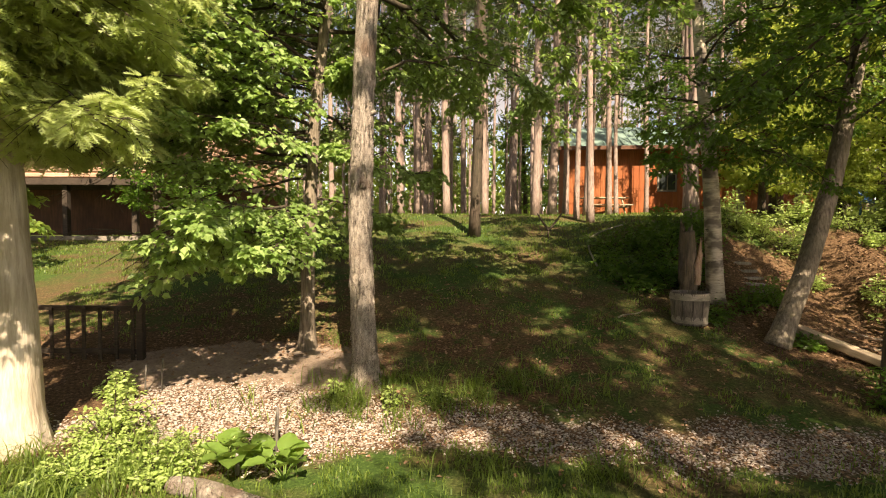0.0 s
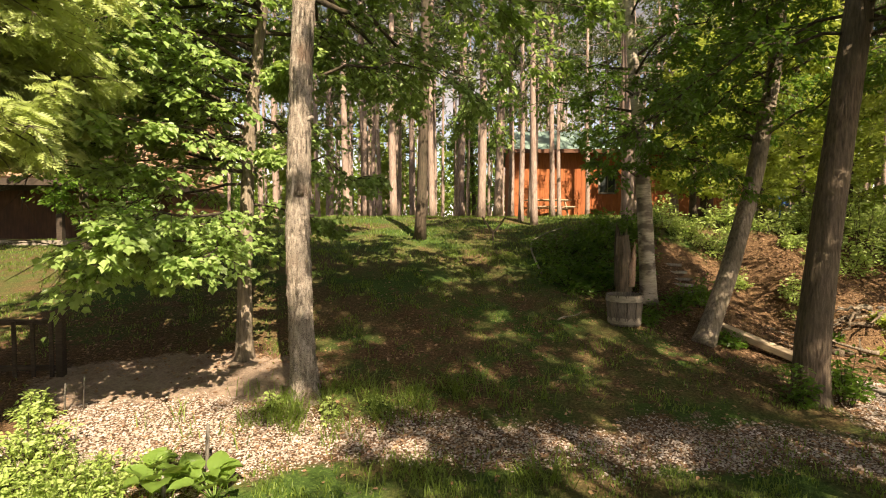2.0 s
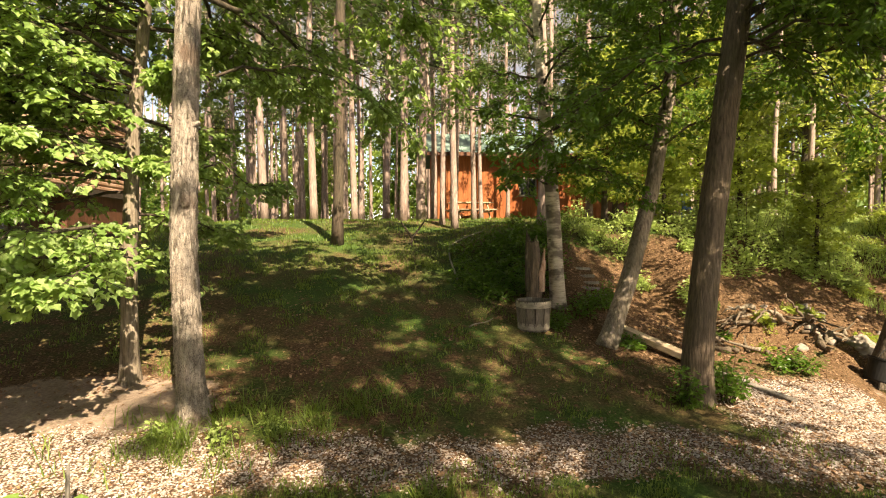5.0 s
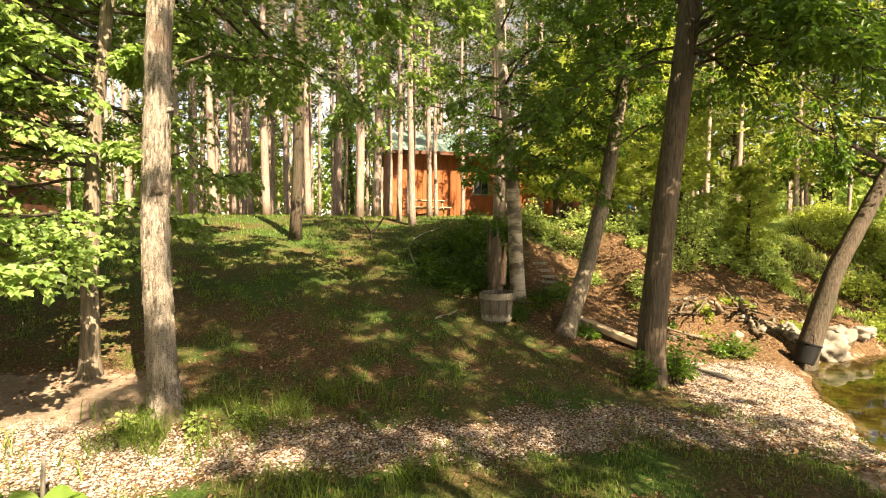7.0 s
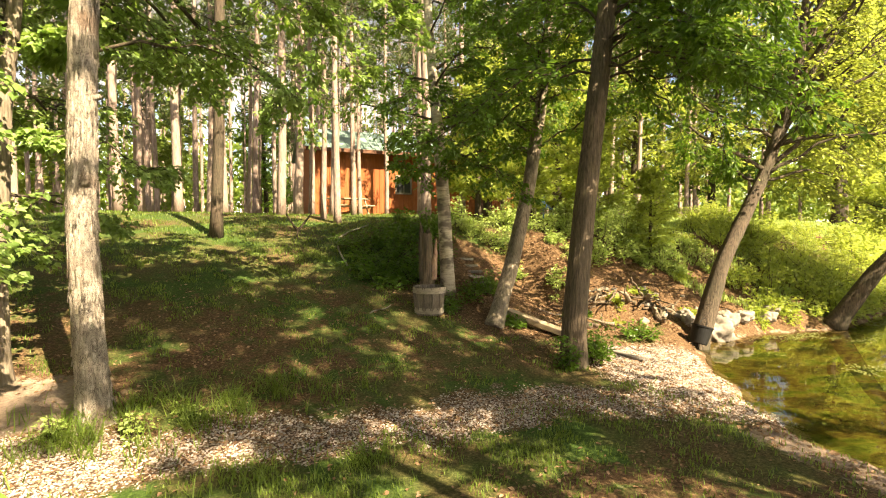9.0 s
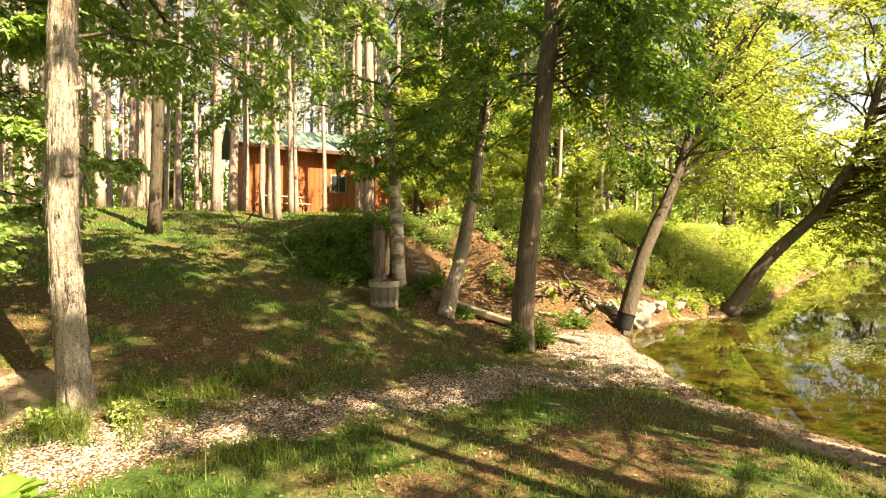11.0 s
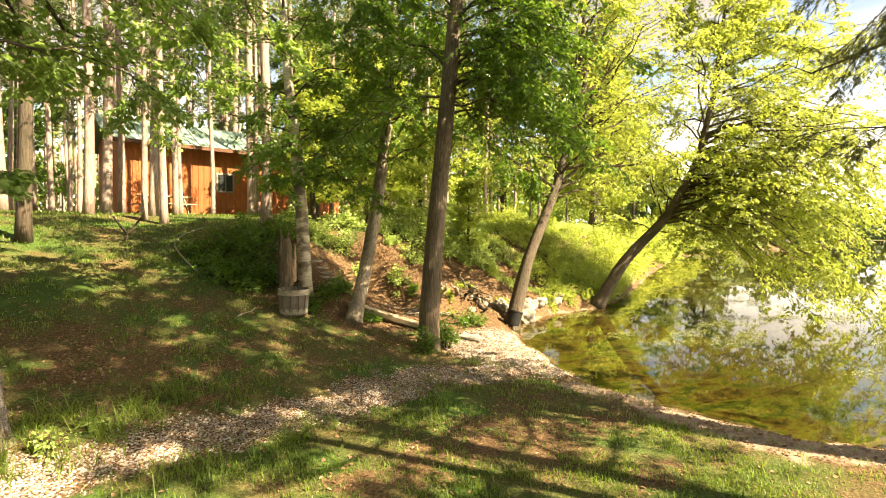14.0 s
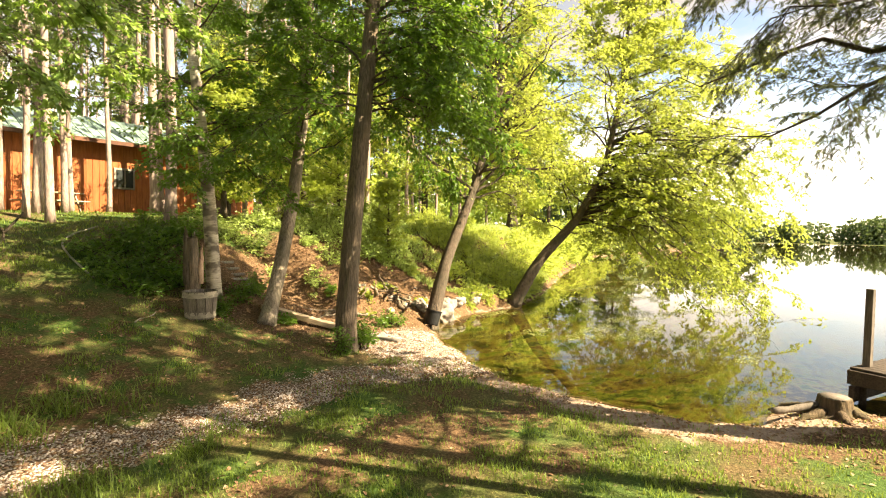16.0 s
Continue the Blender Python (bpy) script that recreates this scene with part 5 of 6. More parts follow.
def rocks():
    rng = np.random.default_rng(61)
    for k in range(24):
        x, y, s = rng.uniform(8.4, 13.0), rng.uniform(7.6, 9.3), rng.uniform(0.05, 0.14)
        ob = part("rock", rock(170 + k, (s, s * rng.uniform(0.7, 1.1), s * rng.uniform(0.5, 0.8))), ROCK, None)
        ob.matrix_world = pose(x, y, gz(x, y) + s * 0.15, 0, 0, rng.uniform(0, 360))
        tagged(ob, "small pale stone among the bank's leaf litter", "rock", "bank stones")
    for k in range(14):
        u = rng.uniform(0, 1) ** 1.8
        x = 9.75 + 3.4 * u + rng.normal(0, 0.15)
        y = float(np.interp(x, [8, 9, 10.2, 12.3, 14.5], [6.2, 7.0, 7.35, 7.3, 6.9])) + abs(rng.normal(0, 0.25))
        s = rng.uniform(0.08, 0.18) if k % 4 else rng.uniform(0.22, 0.38)
        ob = part("rock", rock(100 + k, (s, s * rng.uniform(0.7, 1.1), s * rng.uniform(0.5, 0.8))), ROCK, None)
        ob.matrix_world = pose(x, y, gz(x, y) + s * 0.2, 0, 0, rng.uniform(0, 360))
        tagged(ob, "pale rough rock at the waterline", "rock", "shoreline rocks")


def boulders():
    for k, (x, y, s, h) in enumerate(((10.3, 7.2, 0.44, 0.40), (10.95, 7.45, 0.34, 0.26), (9.75, 7.6, 0.24, 0.18), (11.5, 7.4, 0.26, 0.2))):
        ob = part("boulder", rock(150 + k, (s, s * 0.8, h)), ROCK, None)
        ob.matrix_world = pose(x, y, gz(x, y) + h * 0.35, 0, 0, 40 * k)
        tagged(ob, "large pale boulder at the foot of the leaning tree", "rock", "shoreline boulders")


def root_tangle():
    rng = np.random.default_rng(62)
    t = thing("root_tangle", (8.9, 8.0, gz(8.9, 8.0)), "tangle of dead roots and fallen branches on the bank", "roots")
    for k in range(34):
        x, y = rng.uniform(-1.7, 1.2), rng.uniform(-0.3, 0.8)
        z = gz(8.9 + x, 8.0 + y) - gz(8.9, 8.0) + 0.06
        d = unit(np.array([rng.normal(0, 1), rng.normal(0, 0.8), rng.uniform(-0.3, 0.5)]))
        sp = Soup()
        L = rng.uniform(0.4, 1.1)
        sp.tube(bend((x, y, z), d, L, rng.uniform(-0.4, 0.2), 8, 0.05, rng), np.linspace(rng.uniform(0.025, 0.075), 0.01, 8), 8, 0.08, k)
        sp.make("root", BARK_LAKE if k % 3 else BARK_MID, t)


def shore_stump():
    x, y = 6.86, -1.42
    t = thing("tree_stump", (x, y, gz(x, y) - 0.05), "cut tree stump on a mound beside the dock", "stump")
    h = np.array([0, 0.05, 0.10, 0.18, 0.27, 0.30])
    sp = Soup()
    sp.tube(np.stack([0 * h, 0 * h, h], -1), [0.40, 0.29, 0.225, 0.195, 0.18, 0.172], 30, 0.07, 1.0)
    sp.make("stump", BARK_STUMP, t)
    rng = np.random.default_rng(65)
    for k in range(6):
        a = k * 1.05 + 0.3
        d = np.array([math.cos(a), math.sin(a), -0.12])
        sp = Soup()
        sp.tube(bend((0.2 * d[0], 0.2 * d[1], 0.1), d, rng.uniform(0.35, 0.6), -0.2, 8, 0.03, rng), np.linspace(0.075, 0.02, 8), 9, 0.08, k)
        sp.make("root", BARK_STUMP, t)
    sp = Soup()
    sp.tube([(0, 0, 0.285), (0, 0, 0.308)], [0.172, 0.166], 30)
    sp.make("cut_face", WOOD_TUB, t, "weathered sawn top")
    l = thing("driftwood_log", (6.5, -1.0, gz(6.5, -1.0) + 0.04), "bleached driftwood log lying by the stump", "log")
    sp = Soup()
    sp.tube(bend((-0.1, 0.3, 0.03), unit(np.array([0.55, -0.75, 0.02])), 0.65, 0.12, 12), [0.03, 0.05, 0.055, 0.05, 0.045, 0.05, 0.055, 0.05, 0.05, 0.045, 0.04, 0.03], 14, 0.06, 3.0)
    sp.make("log", WOOD_TUB, l)


def dock():
    t = thing("dock", (8.6, -2.6, WATER), "dark wooden dock on posts with an upright mooring post", "dock")
    ang = -28
    ca, sa = math.cos(radians(ang)), math.sin(radians(ang))

    def at(u, v, z):
        return (u * ca - v * sa, u * sa + v * ca, z)

    for k in range(20):
        boxed("plank", (0.14, 2.0, 0.04), at(-0.7 + 0.15 * k, -0.4, 0.56), WOOD_DARK, t, ang)
    for v in (0.58, -1.38):
        boxed("beam", (3.1, 0.06, 0.22), at(0.72, v, 0.43), WOOD_DARK, t, ang)
        boxed("lower_beam", (3.1, 0.08, 0.24), at(0.74, v - 0.03, 0.17), WOOD_DARK, t, ang)
    boxed("end_beam", (0.06, 1.9, 0.22), at(-0.8, -0.4, 0.43), WOOD_DARK, t, ang)
    for u in (-0.6, 2.1):
        for v in (0.48, -1.3):
            sp = Soup()
            sp.tube([at(u, v, -1.2), at(u, v, 0.5)], [0.05, 0.05], 12)
            sp.make("leg", WOOD_DARK, t)
    boxed("mooring_post", (0.1, 0.1, 1.22), at(-0.5, 0.48, 1.19), WOOD_TUB, t, ang)


def hose():
    sp = Soup()
    k = [(3.05, 11.1), (3.1, 11.6), (3.2, 12.65), (3.35, 13.4), (3.6, 13.95), (4.0, 14.35), (4.6, 14.5)]
    u = np.linspace(0, 1, 60)
    x = soft_curve(u, [a for a, _ in k])
    y = soft_curve(u, [b for _, b in k])
    sp.tube(np.stack([x, y, ground_z(x, y) + 0.035], -1), np.full(60, 0.022), 8)
    tagged(sp.make("garden_hose", HOSE), "pale garden hose lying on the slope", "hose")


def soft_curve(u, vals):
    w = np.interp(u, np.linspace(0, 1, len(vals)), vals)
    for _ in range(12):
        w[1:-1] = (w[:-2] + 2 * w[1:-1] + w[2:]) / 4
    return w


def dead_sapling():
    t = thing("dead_sapling", (2.4, 13.9, gz(2.4, 13.9) - 0.05), "small forked dead sapling on the lawn", "sapling")
    for name, d, L in (("stem", (0.1, 0, 1), 0.3), ("fork", (-0.6, 0.1, 0.8), 0.5), ("fork", (0.65, 0, 0.75), 0.55)):
        sp = Soup()
        b0 = (0, 0, 0) if name == "stem" else (0.03, 0, 0.27)
        sp.tube(bend(b0, unit(np.array(d, float)), L, 0.1, 8), np.linspace(0.04, 0.018, 8), 8, 0.06)
        sp.make(name, BARK_DARK, t)


def fallen_stick(x, y, az, L, r=0.014):
    sp = Soup()
    d = np.array([math.cos(az), math.sin(az), 0])
    u = np.linspace(0, 1, 10)[:, None]
    pts = np.array([[x, y, 0]]) + u * L * d + 0.03 * np.sin(u * 7) * np.array([[-d[1], d[0], 0]])
    pts[:, 2] = ground_z(pts[:, 0], pts[:, 1]) + r
    sp.tube(pts, np.linspace(r, r * 0.5, 10), 6, 0.05)
    tagged(sp.make("fallen_stick", WOOD_GREY), "bare fallen stick lying on the ground", "stick", "fallen sticks")


def stake(x, y, h, r=0.025):
    sp = Soup()
    sp.tube([(x, y, gz(x, y) - 0.1), (x + 0.01, y, gz(x, y) + h * 0.6), (x + 0.02, y, gz(x, y) + h)], [r, r, r * 0.8], 8, 0.05)
    tagged(sp.make("stake", WOOD_GREY), "short weathered stake driven into the ground", "stake", "garden stakes")


def low_fence():
    t = thing("low_fence", (-5.35, 7.1, gz(-5.35, 7.1)), "low dark picket railing in deep shade", "fence")
    for k in range(7):
        boxed("picket", (0.05, 0.03, 0.75), (-0.7 + 0.235 * k, 0, 0.38), WOOD_DARK, t)
    for z in (0.12, 0.74):
        boxed("rail", (1.6, 0.05, 0.07), (0, 0.05, z), WOOD_DARK, t)
    for x in (-0.82, 0.82):
        boxed("post", (0.09, 0.09, 0.95), (x, 0.02, 0.45), WOOD_DARK, t)


def fallen_log(x0, y0, x1, y1, r, label):
    z0, z1 = gz(x0, y0) + r * 0.7, gz(x1, y1) + r * 0.7
    t = thing("fallen_log", (x0, y0, z0), label, "log")
    u = np.linspace(0, 1, 30)[:, None]
    pts = np.array([[0, 0, 0]]) + u * np.array([[x1 - x0, y1 - y0, z1 - z0]]) + 0.03 * np.sin(u * 5) * np.array([[0, 1, 0.3]])
    sp = Soup()
    sp.tube(pts, r * (1 + 0.08 * np.sin(u[:, 0] * 9)), 18, 0.05, 1.5)
    sp.make("log", BARK, t)


def blue_chair(x, y):
    t = thing("garden_chair", (x, y, gz(x, y)), "blue plastic garden chair on the lawn", "chair", rz=20)
    boxed("seat", (0.5, 0.48, 0.04), (0, 0, 0.42), BLUE, t, 0, 0.012)
    boxed("backrest", (0.5, 0.04, 0.55), (0, 0.25, 0.72), BLUE, t, 0, 0.012, tilt=(-12, 0))
    for sx in (-0.22, 0.22):
        for sy in (-0.2, 0.2):
            boxed("leg", (0.05, 0.05, 0.42), (sx, sy, 0.21), BLUE, t)
        boxed("armrest", (0.06, 0.46, 0.04), (sx, 0, 0.64), BLUE, t, 0, 0.01)


tub()
snag()
timber("landscape_timber", (5.42, 8.8), (6.2, 7.15), 0.20, 0.11, WOOD_PALE, "weathered landscape timber edging the bank", 0.04)
timber("landscape_timber", (6.25, 7.05), (6.58, 5.9), 0.13, 0.08, WOOD_GREY, "narrow grey timber at the gravel edge")
steps()
bucket()
rocks()
boulders()
root_tangle()
shore_stump()
dock()
hose()
dead_sapling()
for sx, sy, sa, sl in ((2.75, 8.85, 0.5, 0.62), (7.9, 8.6, 2.4, 0.9), (8.3, 9.2, -0.6, 0.8), (10.3, 7.9, 0.2, 0.9), (0.9, 5.0, 1.0, 0.4), (7.0, 9.4, -0.8, 0.9)):
    fallen_stick(sx, sy, sa, sl)
for sx, sy, sh, sr in ((-1.82, 4.95, 0.45, 0.02), (-2.02, 4.5, 0.25, 0.022), (-3.85, 6.1, 0.36, 0.011), (-3.7, 6.2, 0.4, 0.011)):
    stake(sx, sy, sh, sr)
low_fence()
fallen_log(-2.45, 4.2, -1.1, 3.75, 0.075, "bleached fallen log among the herbs")
blue_chair(12.0, 15.2)


# ---------------------------------------------------------------- undergrowth
def on_ground(rng, n, x0, x1, y0, y1, chance):
    x, y = rng.uniform(x0, x1, n), rng.uniform(y0, y1, n)
    keep = rng.uniform(0, 1, n) < chance(x, y)
    x, y = x[keep], y[keep]
    return np.stack([x, y, ground_z(x, y)], -1)


def blades(name, P, height, rng, mat, label, wide=0.006, bow=(0.1, 0.8)):
    n = len(P)
    az = rng.uniform(0, 2 * np.pi, n)
    d = np.stack([np.cos(az), np.sin(az), np.zeros(n)], -1)
    s = np.stack([-np.sin(az), np.cos(az), np.zeros(n)], -1)
    h = (height * rng.uniform(0.5, 1.3, n))[:, None]
    w = wide * rng.uniform(0.7, 1.3, n)[:, None]
    lean = rng.uniform(*bow, n)[:, None]
    up = np.array([[0, 0, 1.0]])
    v = np.stack([P - s * w, P + s * w, P + d * h * lean * 0.4 + up * h * 0.6 - s * w * 0.7, P + d * h * lean * 0.4 + up * h * 0.6 + s * w * 0.7, P + d * h * lean + up * h * (1 - lean * 0.3)], 1)
    b = np.arange(n)[:, None] * 5
    ob = build(name, v.reshape(-1, 3), [b + np.array([[0, 1, 3, 2]]), b + np.array([[2, 3, 4]])], mat, shade=False)
    return tagged(ob, label, "grass", kind="stuff")


def cover():
    rng = np.random.default_rng(71)
    lawn = lambda x, y: zones(x, y)[2] * (0.35 + 0.65 * (wavy(x * 1.7, y * 1.7) > -0.1))  # noqa: E731
    P = on_ground(rng, 165000, -7, 7.6, -3.2, 5.2, lambda x, y: lawn(x, y) * smooth(-0.6, 0.35, wavy(x * 3.7, y * 3.4) + 0.4 * wavy(x * 8.3, y * 7.9)) * (shore_distance(x, y) > 0.1))
    blades("lawn_grass", P, 0.06, rng, GRASS, "short patchy lawn grass near the shore")
    P = on_ground(rng, 125000, -8, 6, 5.8, 13, lambda x, y: 0.9 * lawn(x, y) * smooth(-0.1, 0.5, wavy(x * 4.1 + 1, y * 4.3) + 0.5 * wavy(x * 9, y * 9)))
    blades("slope_grass", P, 0.06, rng, GRASS, "thin grass on the shaded slope", 0.007)
    P = on_ground(rng, 36000, -14, 18, 12, 22, lawn)
    blades("upper_grass", P, 0.08, rng, GRASS, "sunlit lawn grass on the rise", 0.012)
    P = on_ground(rng, 60000, 11.5, 28, 7.3, 20, lambda x, y: (shore_distance(x, y) > 0.1) * smooth(-0.5, 0.3, wavy(x * 1.9, y * 1.9)))
    blades("bank_grass", P, 0.2, rng, LEAF_HERB, "rough sunlit grass along the far bank", 0.014)
    tuft = lambda x, y: np.clip(1.2 * np.exp(-((x + 1.0) ** 2 / 0.8 + (y - 6.0) ** 2 / 0.16)) + np.exp(-((x - 0.3) ** 2 / 1.5 + (y - 6.4) ** 2 / 0.12)) + 1.3 * np.exp(-((x + 3.3) ** 2 / 0.7 + (y - 4.4) ** 2 / 0.3)) + np.exp(-((x - 0.9) ** 2 / 0.5 + (y - 4.6) ** 2 / 0.03)), 0, 1)  # noqa: E731
    P = on_ground(rng, 30000, -5, 2.5, 3.6, 7.2, lambda x, y: tuft(x, y) * smooth(-0.3, 0.4, wavy(x * 5, y * 5.5)))
    blades("long_grass", P, 0.26, rng, GRASS, "long pale grass tufts round the trunk", 0.0055, (0.3, 1.5))
    near = lambda x, y: np.clip((zones(x, y)[0] - 0.22) * 1.7, 0, 1)  # noqa: E731
    P = on_ground(rng, 52000, -5, 8, 3.4, 6.8, near)
    s = rng.uniform(0.007, 0.019, len(P))
    t = np.array([(1, 0, 0), (-1, 0, 0), (0, 1, 0), (0, -1, 0), (0, 0, 0.6), (0, 0, -0.6)])
    f = np.array([(0, 2, 4), (2, 1, 4), (1, 3, 4), (3, 0, 4), (2, 0, 5), (1, 2, 5), (3, 1, 5), (0, 3, 5)])
    az = rng.uniform(0, 6.28, len(P))
    st = rng.uniform(0.6, 1.3, (len(P), 3))
    q = t[None] * st[:, None]
    q = np.stack([q[..., 0] * np.cos(az)[:, None] - q[..., 1] * np.sin(az)[:, None], q[..., 0] * np.sin(az)[:, None] + q[..., 1] * np.cos(az)[:, None], q[..., 2]], -1)
    v = P[:, None] + s[:, None, None] * (q + rng.normal(0, 0.15, q.shape)) + np.array([0, 0, 0.004])
    ob = build("gravel", v.reshape(-1, 3), [np.arange(len(P))[:, None] * 6 + f[k][None] for k in range(8)], GRAVEL, shade=False)
    tagged(ob, "loose pale gravel of the path and beach", "gravel", kind="stuff")
    litter = lambda x, y: (1 - 0.75 * smooth(-0.4, -1.2, x) * smooth(7.6, 7.0, y)) * np.clip(1 - zones(x, y)[2] * 1.05, 0.05, 1) * (0.55 + 0.45 * (wavy(x * 3.3, y * 3.1) > -0.2)) * (shore_distance(x, y) > 0.05)  # noqa: E731
    P = np.concatenate([on_ground(rng, 34000, -6, 13, 3.4, 12, litter), on_ground(rng, 22000, 5.2, 13.5, 6.6, 12, lambda x, y: litter(x, y) * smooth(-0.5, 0.3, wavy(x * 2.9, y * 3.7)) * (zones(x, y)[0] < 0.5))])
    P = np.concatenate([P, on_ground(rng, 14000, 0, 8, -3.5, 4, lambda x, y: np.clip(0.08 + zones(x, y)[1] + np.exp(-((x - 6.4) ** 2 + (y + 1.9) ** 2) / 0.9), 0, 1) * (shore_distance(x, y) > 0.04))])
    P = np.concatenate([P, on_ground(rng, 6000, -3.0, 6.4, 3.4, 6.8, lambda x, y: smooth(-3.0, 0.0, x + 0.5 * wavy(x * 2.2, y * 2.4)) * smooth(6.4, 5.4, x) * np.clip(1.6 * zones(x, y)[0], 0, 1) * smooth(-0.35, 0.3, wavy(x * 3.9, y * 4.3)))])
    n = len(P)
    ob = leaves("leaf_litter", P + np.array([0, 0, 0.012]), rng.normal(0, 1, (n, 3)) * np.array([1, 1, 0.15]), np.array([[0, 0, 1.0]]) + rng.normal(0, 0.35, (n, 3)), rng.uniform(0.022, 0.07, n), "oval", LEAF_DRY)
    tagged(ob, "dry brown leaves scattered over the ground", "leaf litter", kind="stuff")


def shrub(name, x, y, radius, height, leaf, mat, label, seed, n=900, group=""):
    """A bush: stems fanning out from the ground, with leaves along them."""
    rng = np.random.default_rng(seed)
    t = thing(name, (x, y, gz(x, y)), label, "shrub" if name == "shrub" else "plant", group)
    wood, P, A, S = Soup(), [], [], []
    stems = max(8, int(n / 34))
    for k in range(stems):
        a, r = rng.uniform(0, 6.28), radius * math.sqrt(rng.uniform(0, 1.35))
        tip = np.array([math.cos(a) * r, math.sin(a) * r, height * rng.uniform(0.25, 1.25) * (1.1 - 0.5 * r / radius) + gz(x + math.cos(a) * r, y + math.sin(a) * r) - gz(x, y)])
        b0 = np.array([tip[0] * 0.3, tip[1] * 0.3, gz(x + tip[0] * 0.3, y + tip[1] * 0.3) - gz(x, y)])
        u = np.linspace(0, 1, 6)[:, None]
        pts = b0 + u * (tip - b0) + np.array([[0, 0, 0.25 * height]]) * u * (1 - u)
        wood.tube(pts, np.linspace(0.008, 0.003, 6), 4, cap=False)
        m = int(n / stems)
        uu = rng.uniform(0.1, 1.08, m) ** 0.7
        c = np.stack([np.interp(uu, u[:, 0], pts[:, i]) for i in range(3)], -1)
        ax = unit(rng.normal(0, 1, (m, 3)) * np.array([1, 1, 0.35]) + (tip - b0) * 0.2)
        P.append(c + ax * leaf * rng.uniform(0.2, 1.6, (m, 1)))
        A.append(ax)
        S.append(leaf * rng.uniform(0.6, 1.3, m))
    tagged(wood.make("stem_work", BARK_DARK, t), kind="stuff")
    P = np.concatenate(P)
    leaves("foliage", P, np.concatenate(A), np.array([[0, 0, 1.0]]) + rng.normal(0, 0.45, P.shape), np.concatenate(S), "oval", mat, t)
    return t


def big_leaf_plant(x, y, seed, leaf=0.2, n=14):
    rng = np.random.default_rng(seed)
    t = thing("broad_leaf_plant", (x, y, gz(x, y)), "broad-leaved burdock plant in the sun", "plant", "broad-leaved plants")
    for k in range(n):
        a = rng.uniform(0, 6.28)
        L = rng.uniform(0.14, 0.36)
        d = np.array([math.cos(a) * 0.7, math.sin(a) * 0.7, 0.9])
        stem = bend((0, 0, 0), unit(d), L, -0.1, 5)
        sp = Soup()
        sp.tube(stem, np.linspace(0.008, 0.005, 5), 5)
        st = sp.make("stalk", LEAF_BURDOCK, t)
        m, w = 7, leaf * rng.uniform(0.7, 1.2)
        ax = unit(np.array([math.cos(a), math.sin(a), rng.uniform(0.4, 1.8)]))
        sd = unit(np.cross([0, 0, 1.0], ax))
        up = np.cross(ax, sd)
        v, f = [], []
        for i in range(m):
            u = i / (m - 1)
            wd = w * 0.46 * math.sin(math.pi * min(1, 0.12 + u * 0.88)) ** 0.7
            for j in (-2, -1, 0, 1, 2):
                v.append(stem[-1] + ax * (u * w - 0.02) + sd * wd * j / 2 + up * (abs(j) * 0.018 - 0.10 * u * u * w / 0.2 + 0.008 * math.sin(i * 2.2 + j)))
        for i in range(m - 1):
            for j in range(4):
                q = i * 5 + j
                f.append((q, q + 1, q + 6, q + 5))
        build("leaf", v, [f], LEAF_BURDOCK, st)


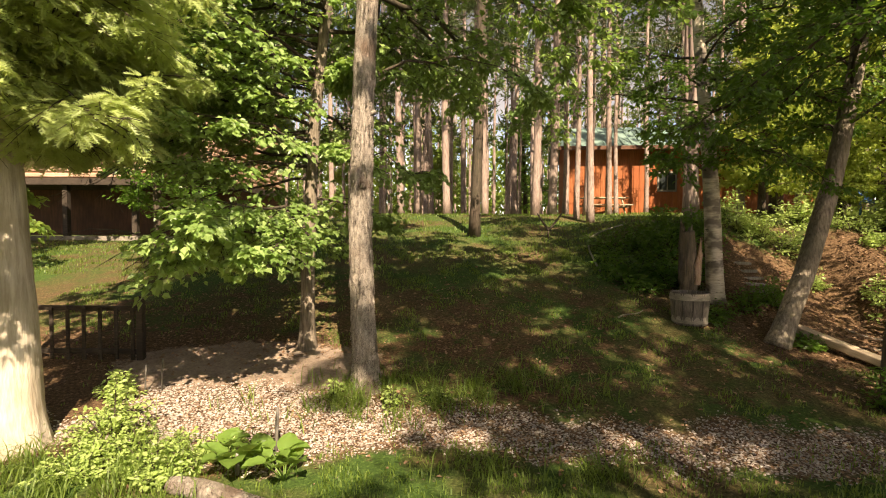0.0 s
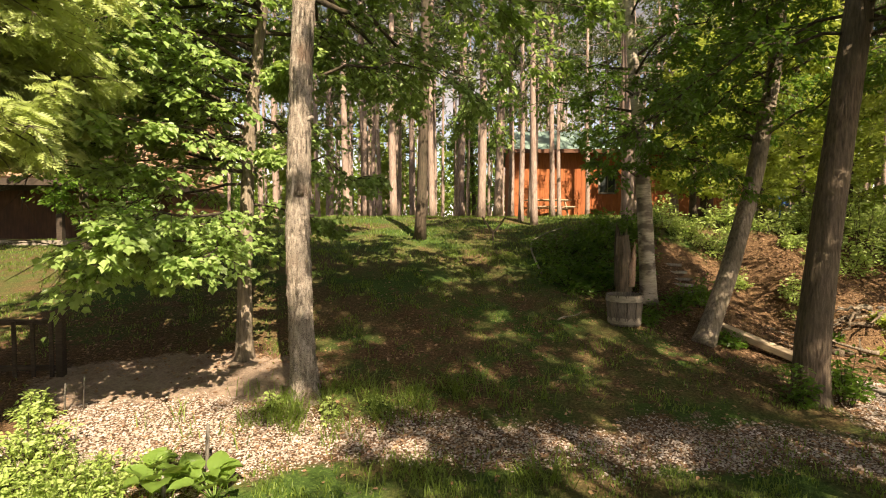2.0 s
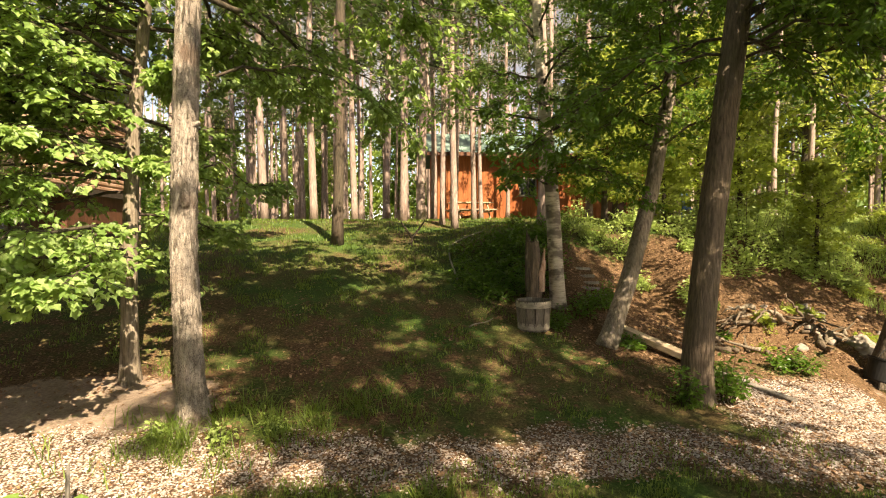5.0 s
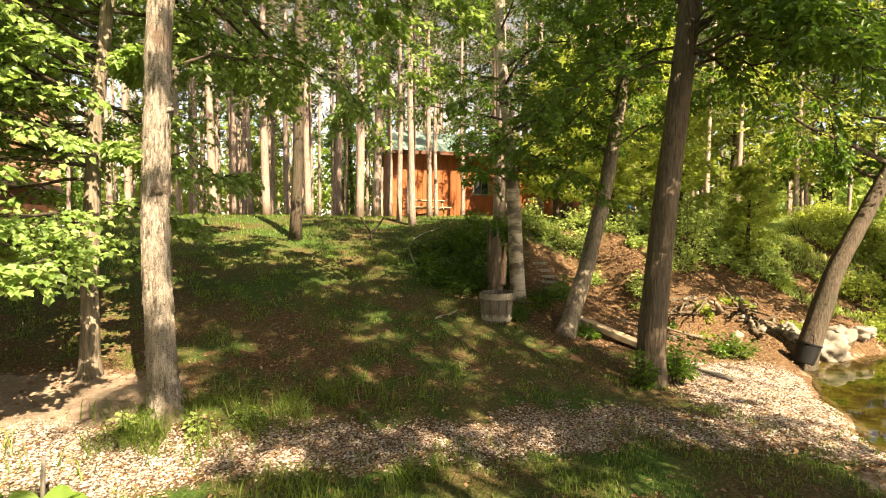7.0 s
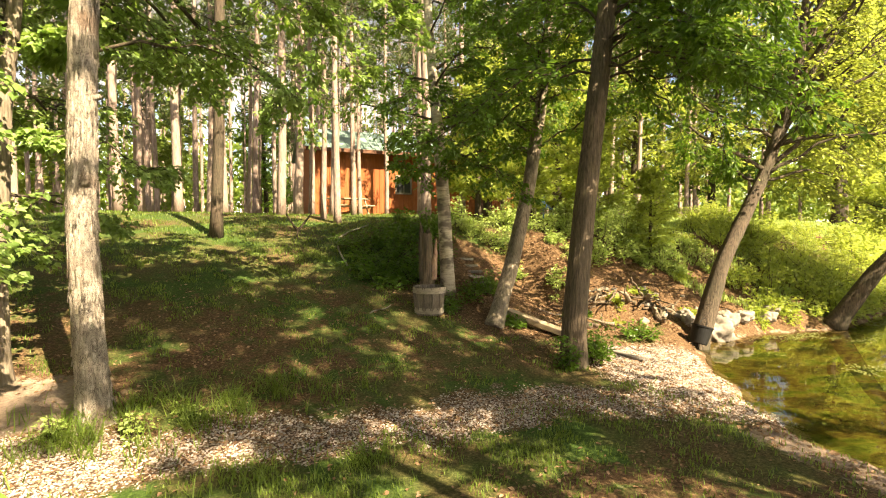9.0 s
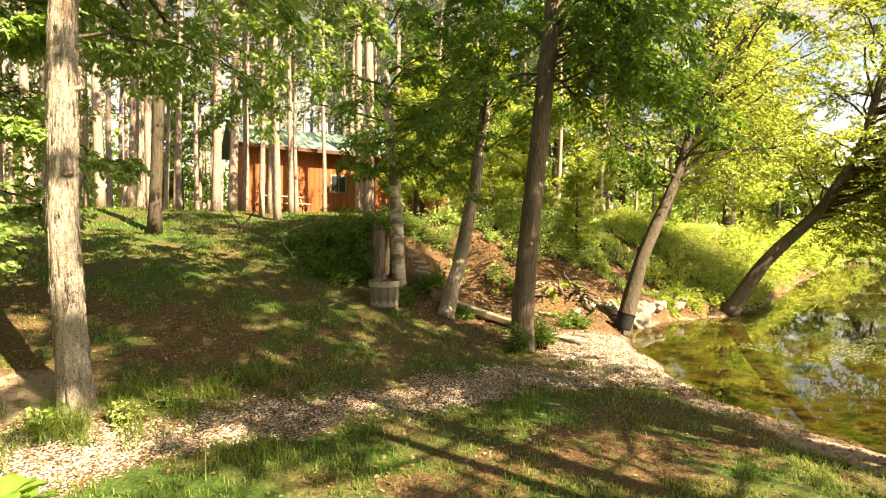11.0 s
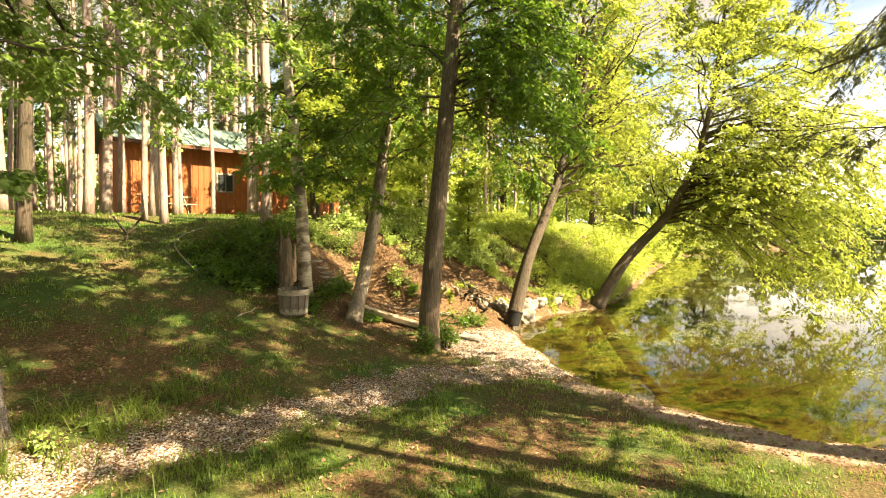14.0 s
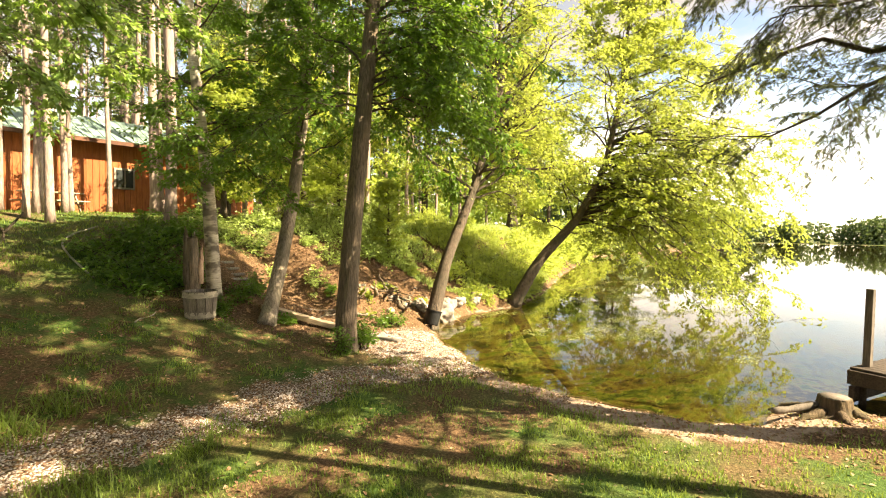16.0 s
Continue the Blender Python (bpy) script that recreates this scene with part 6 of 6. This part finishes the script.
def undergrowth():
    cover()
    rng = np.random.default_rng(81)
    for k, (x, y, r, h) in enumerate([(-3.6, 5.15, 0.38, 0.52), (-3.05, 4.8, 0.4, 0.25), (-2.7, 4.45, 0.35, 0.22), (-3.4, 4.45, 0.35, 0.25), (-4.05, 5.95, 0.22, 0.3), (-2.3, 4.9, 0.25, 0.15), (-1.5, 6.05, 0.15, 0.2), (-0.8, 5.9, 0.18, 0.22), (-0.3, 6.25, 0.13, 0.16)]):
        shrub("herb_clump", x, y, r, h, 0.05, LEAF_HERB, "sunlit pale green herb clump", 200 + k, 900 if x < -2 else 150, "herb clumps")
    for k, (x, y, lf, n) in enumerate([(-2.05, 4.55, 0.22, 12), (-1.75, 4.6, 0.2, 12), (-1.55, 4.4, 0.18, 9), (-2.3, 4.75, 0.16, 8)]):
        big_leaf_plant(x, y, 300 + k, lf, n)
    bank = [(4.0, 12.4, 0.9, 0.5), (3.9, 11.2, 0.8, 0.5), (3.5, 10.5, 0.6, 0.38), (4.2, 10.3, 0.6, 0.4), (5.2, 9.25, 0.3, 0.35), (5.6, 9.35, 0.22, 0.4), (6.1, 9.9, 0.25, 0.35), (4.9, 12.9, 0.8, 0.5), (4.6, 11.6, 0.9, 0.55), (5.6, 12.0, 0.8, 0.5),
            (13.6, 8.9, 0.7, 0.7), (14.6, 8.6, 0.8, 0.8),
            (5.0, 10.4, 0.5, 0.4), (7.7, 7.0, 0.35, 0.35), (5.6, 6.0, 0.22, 0.75), (4.9, 5.95, 0.16, 0.45), (5.75, 6.25, 0.2, 0.4), (15.8, 8.3, 0.9, 0.8), (17.2, 8.5, 1.0, 0.9), (18.8, 8.8, 1.0, 1.0), (20.6, 9.2, 1.1, 1.0), (22.6, 9.8, 1.2, 1.1), (25.0, 10.4, 1.3, 1.2), (28.0, 11.2, 1.4, 1.3), (31.5, 12.2, 1.6, 1.4), (13.0, 7.7, 0.6, 0.5), (17.5, 9.6, 0.9, 0.8), (19.2, 10.2, 0.9, 0.8), (21.0, 10.9, 1.0, 0.9), (16.2, 9.5, 0.8, 0.7), (15.2, 7.4, 0.7, 0.6), (16.6, 7.6, 0.7, 0.6), (4.45, 8.9, 0.35, 0.25), (5.5, 8.05, 0.2, 0.3)]
    for _ in range(18):
        x = rng.uniform(6.2, 12.5)
        y = rng.uniform(10.0, 13.0) - 0.12 * (x - 6)
        r = rng.uniform(0.15, 0.38)
        bank.append((x, y, r, r * rng.uniform(0.7, 1.7)))
    for _ in range(9):
        r = rng.uniform(0.3, 0.7)
        bank.append((rng.uniform(16, 25), rng.uniform(9.0, 12.0), r, r * rng.uniform(0.7, 1.3)))
    for x, y in ((6.6, 12.4), (7.4, 11.9), (8.1, 12.6), (8.9, 11.8), (9.6, 11.2), (10.3, 11.7), (10.9, 10.5), (11.7, 9.9), (12.5, 10.3), (13.3, 9.7), (7.0, 13.4), (9.2, 13.4)):
        r = rng.uniform(0.38, 0.6)
        bank.append((x, y, r, r * rng.uniform(1.0, 1.7)))
    for _ in range(38):
        r = rng.uniform(0.35, 0.85)
        bank.append((rng.uniform(9.8, 19.5), rng.uniform(10.4, 14.0), r, r * rng.uniform(0.9, 1.9)))
    for k in range(15):
        x = 32.0 + 1.9 * k + rng.uniform(-0.5, 0.5)
        r = rng.uniform(1.2, 1.8)
        bank.append((x, float(np.interp(x, [28.0, 50.0, 78.0], [10.0, 15.0, 12.0])) + rng.uniform(0.8, 2.2), r, r * rng.uniform(0.8, 1.2)))
    for k in range(11):
        x = 12.2 + 0.8 * k + rng.uniform(-0.2, 0.2)
        r = rng.uniform(0.22, 0.4)
        bank.append((x, float(np.interp(x, [12.3, 14.5, 19.0, 28.0], [7.15, 6.7, 7.6, 10.0])) + 0.3, r, r * rng.uniform(0.8, 1.4)))
    for _ in range(7):
        x, r = rng.uniform(6.6, 11.0), rng.uniform(0.1, 0.2)
        bank.append((x, rng.uniform(7.9, 9.9), r, r * rng.uniform(0.8, 1.6)))
    # shrubs behind the bank get paler leaves in place of sunlight the crowns block
    for k, (x, y, r, h) in enumerate(bank):
        shrub("shrub", x, y, r, h, 0.2 if r > 1.15 else 0.09 if r > 0.5 else 0.07, LEAF_HERB if 6.2 < x < 13.6 and y > 9.6 else LEAF_YELLOW if x > 8 else LEAF_GREEN, "leafy green shrub on the bank", 400 + k, int(1000 * r) + 130, "bank shrubs")


undergrowth()


def floating_weed():
    """Small floating leaves in drifts on the quiet water below the overhanging tree."""
    rng = np.random.default_rng(92)
    n = 42000
    x, y = rng.uniform(10.0, 30.0, n), rng.uniform(-0.5, 7.0, n)
    drift = wavy(x * 0.55, y * 1.9 + 0.3 * x) + 0.45 * wavy(x * 1.7, y * 4.9)
    keep = (shore_distance(x, y) < -0.3) & (rng.uniform(0, 1, n) < smooth(0.05, 0.55, drift))
    P = np.stack([x, y, np.full(n, WATER + 0.006)], -1)[keep]
    m = len(P)
    az = rng.uniform(0, 6.28, m)
    ob = leaves("floating_weed", P, np.stack([np.cos(az), np.sin(az), 0 * az], -1), np.array([[0, 0, 1.0]]) + rng.normal(0, 0.02, (m, 3)), rng.uniform(0.03, 0.07, m), "oval", LEAF_PAD, curl=0.0)
    tagged(ob, "drifts of small floating leaves on the calm water", "water plants", kind="stuff")


floating_weed()


def far_woods():
    """The wooded far shore, as rounded masses of leaves."""
    rng = np.random.default_rng(91)
    P, S = [], []
    pts = [(52, 20), (80, 18), (98, 10), (112, 15), (140, 22), (188, 8), (206, -55), (200, -150), (130, -290), (60, -330)]
    for (ax, ay), (bx, by) in zip(pts, pts[1:]):
        L = math.dist((ax, ay), (bx, by))
        for k in range(int(L / (1.6 if ax > 170 else 3.5))):
            u = rng.uniform(0, 1)
            x, y = ax + u * (bx - ax) + rng.normal(0, 2.5), ay + u * (by - ay) + rng.normal(0, 2.5)
            h, r = rng.uniform(4.5, 9.5), rng.uniform(2.5, 4.5)
            m = 170
            d = unit(rng.normal(0, 1, (m, 3)))
            P.append(np.array([x, y, h * 0.42]) + d * np.array([r, r, h * 0.52]) * rng.uniform(0.6, 1.05, (m, 1)))
            S.append(rng.uniform(0.8, 1.6, m))
    P, S = np.concatenate(P), np.concatenate(S)
    ob = leaves("far_woods", P, rng.normal(0, 1, P.shape), rng.normal(0, 1, P.shape) + np.array([0, -0.5, 0.8]), S, "oval", LEAF_SHORE)
    tagged(ob, "wooded far shore of the lake", "woods", kind="stuff")


far_woods()
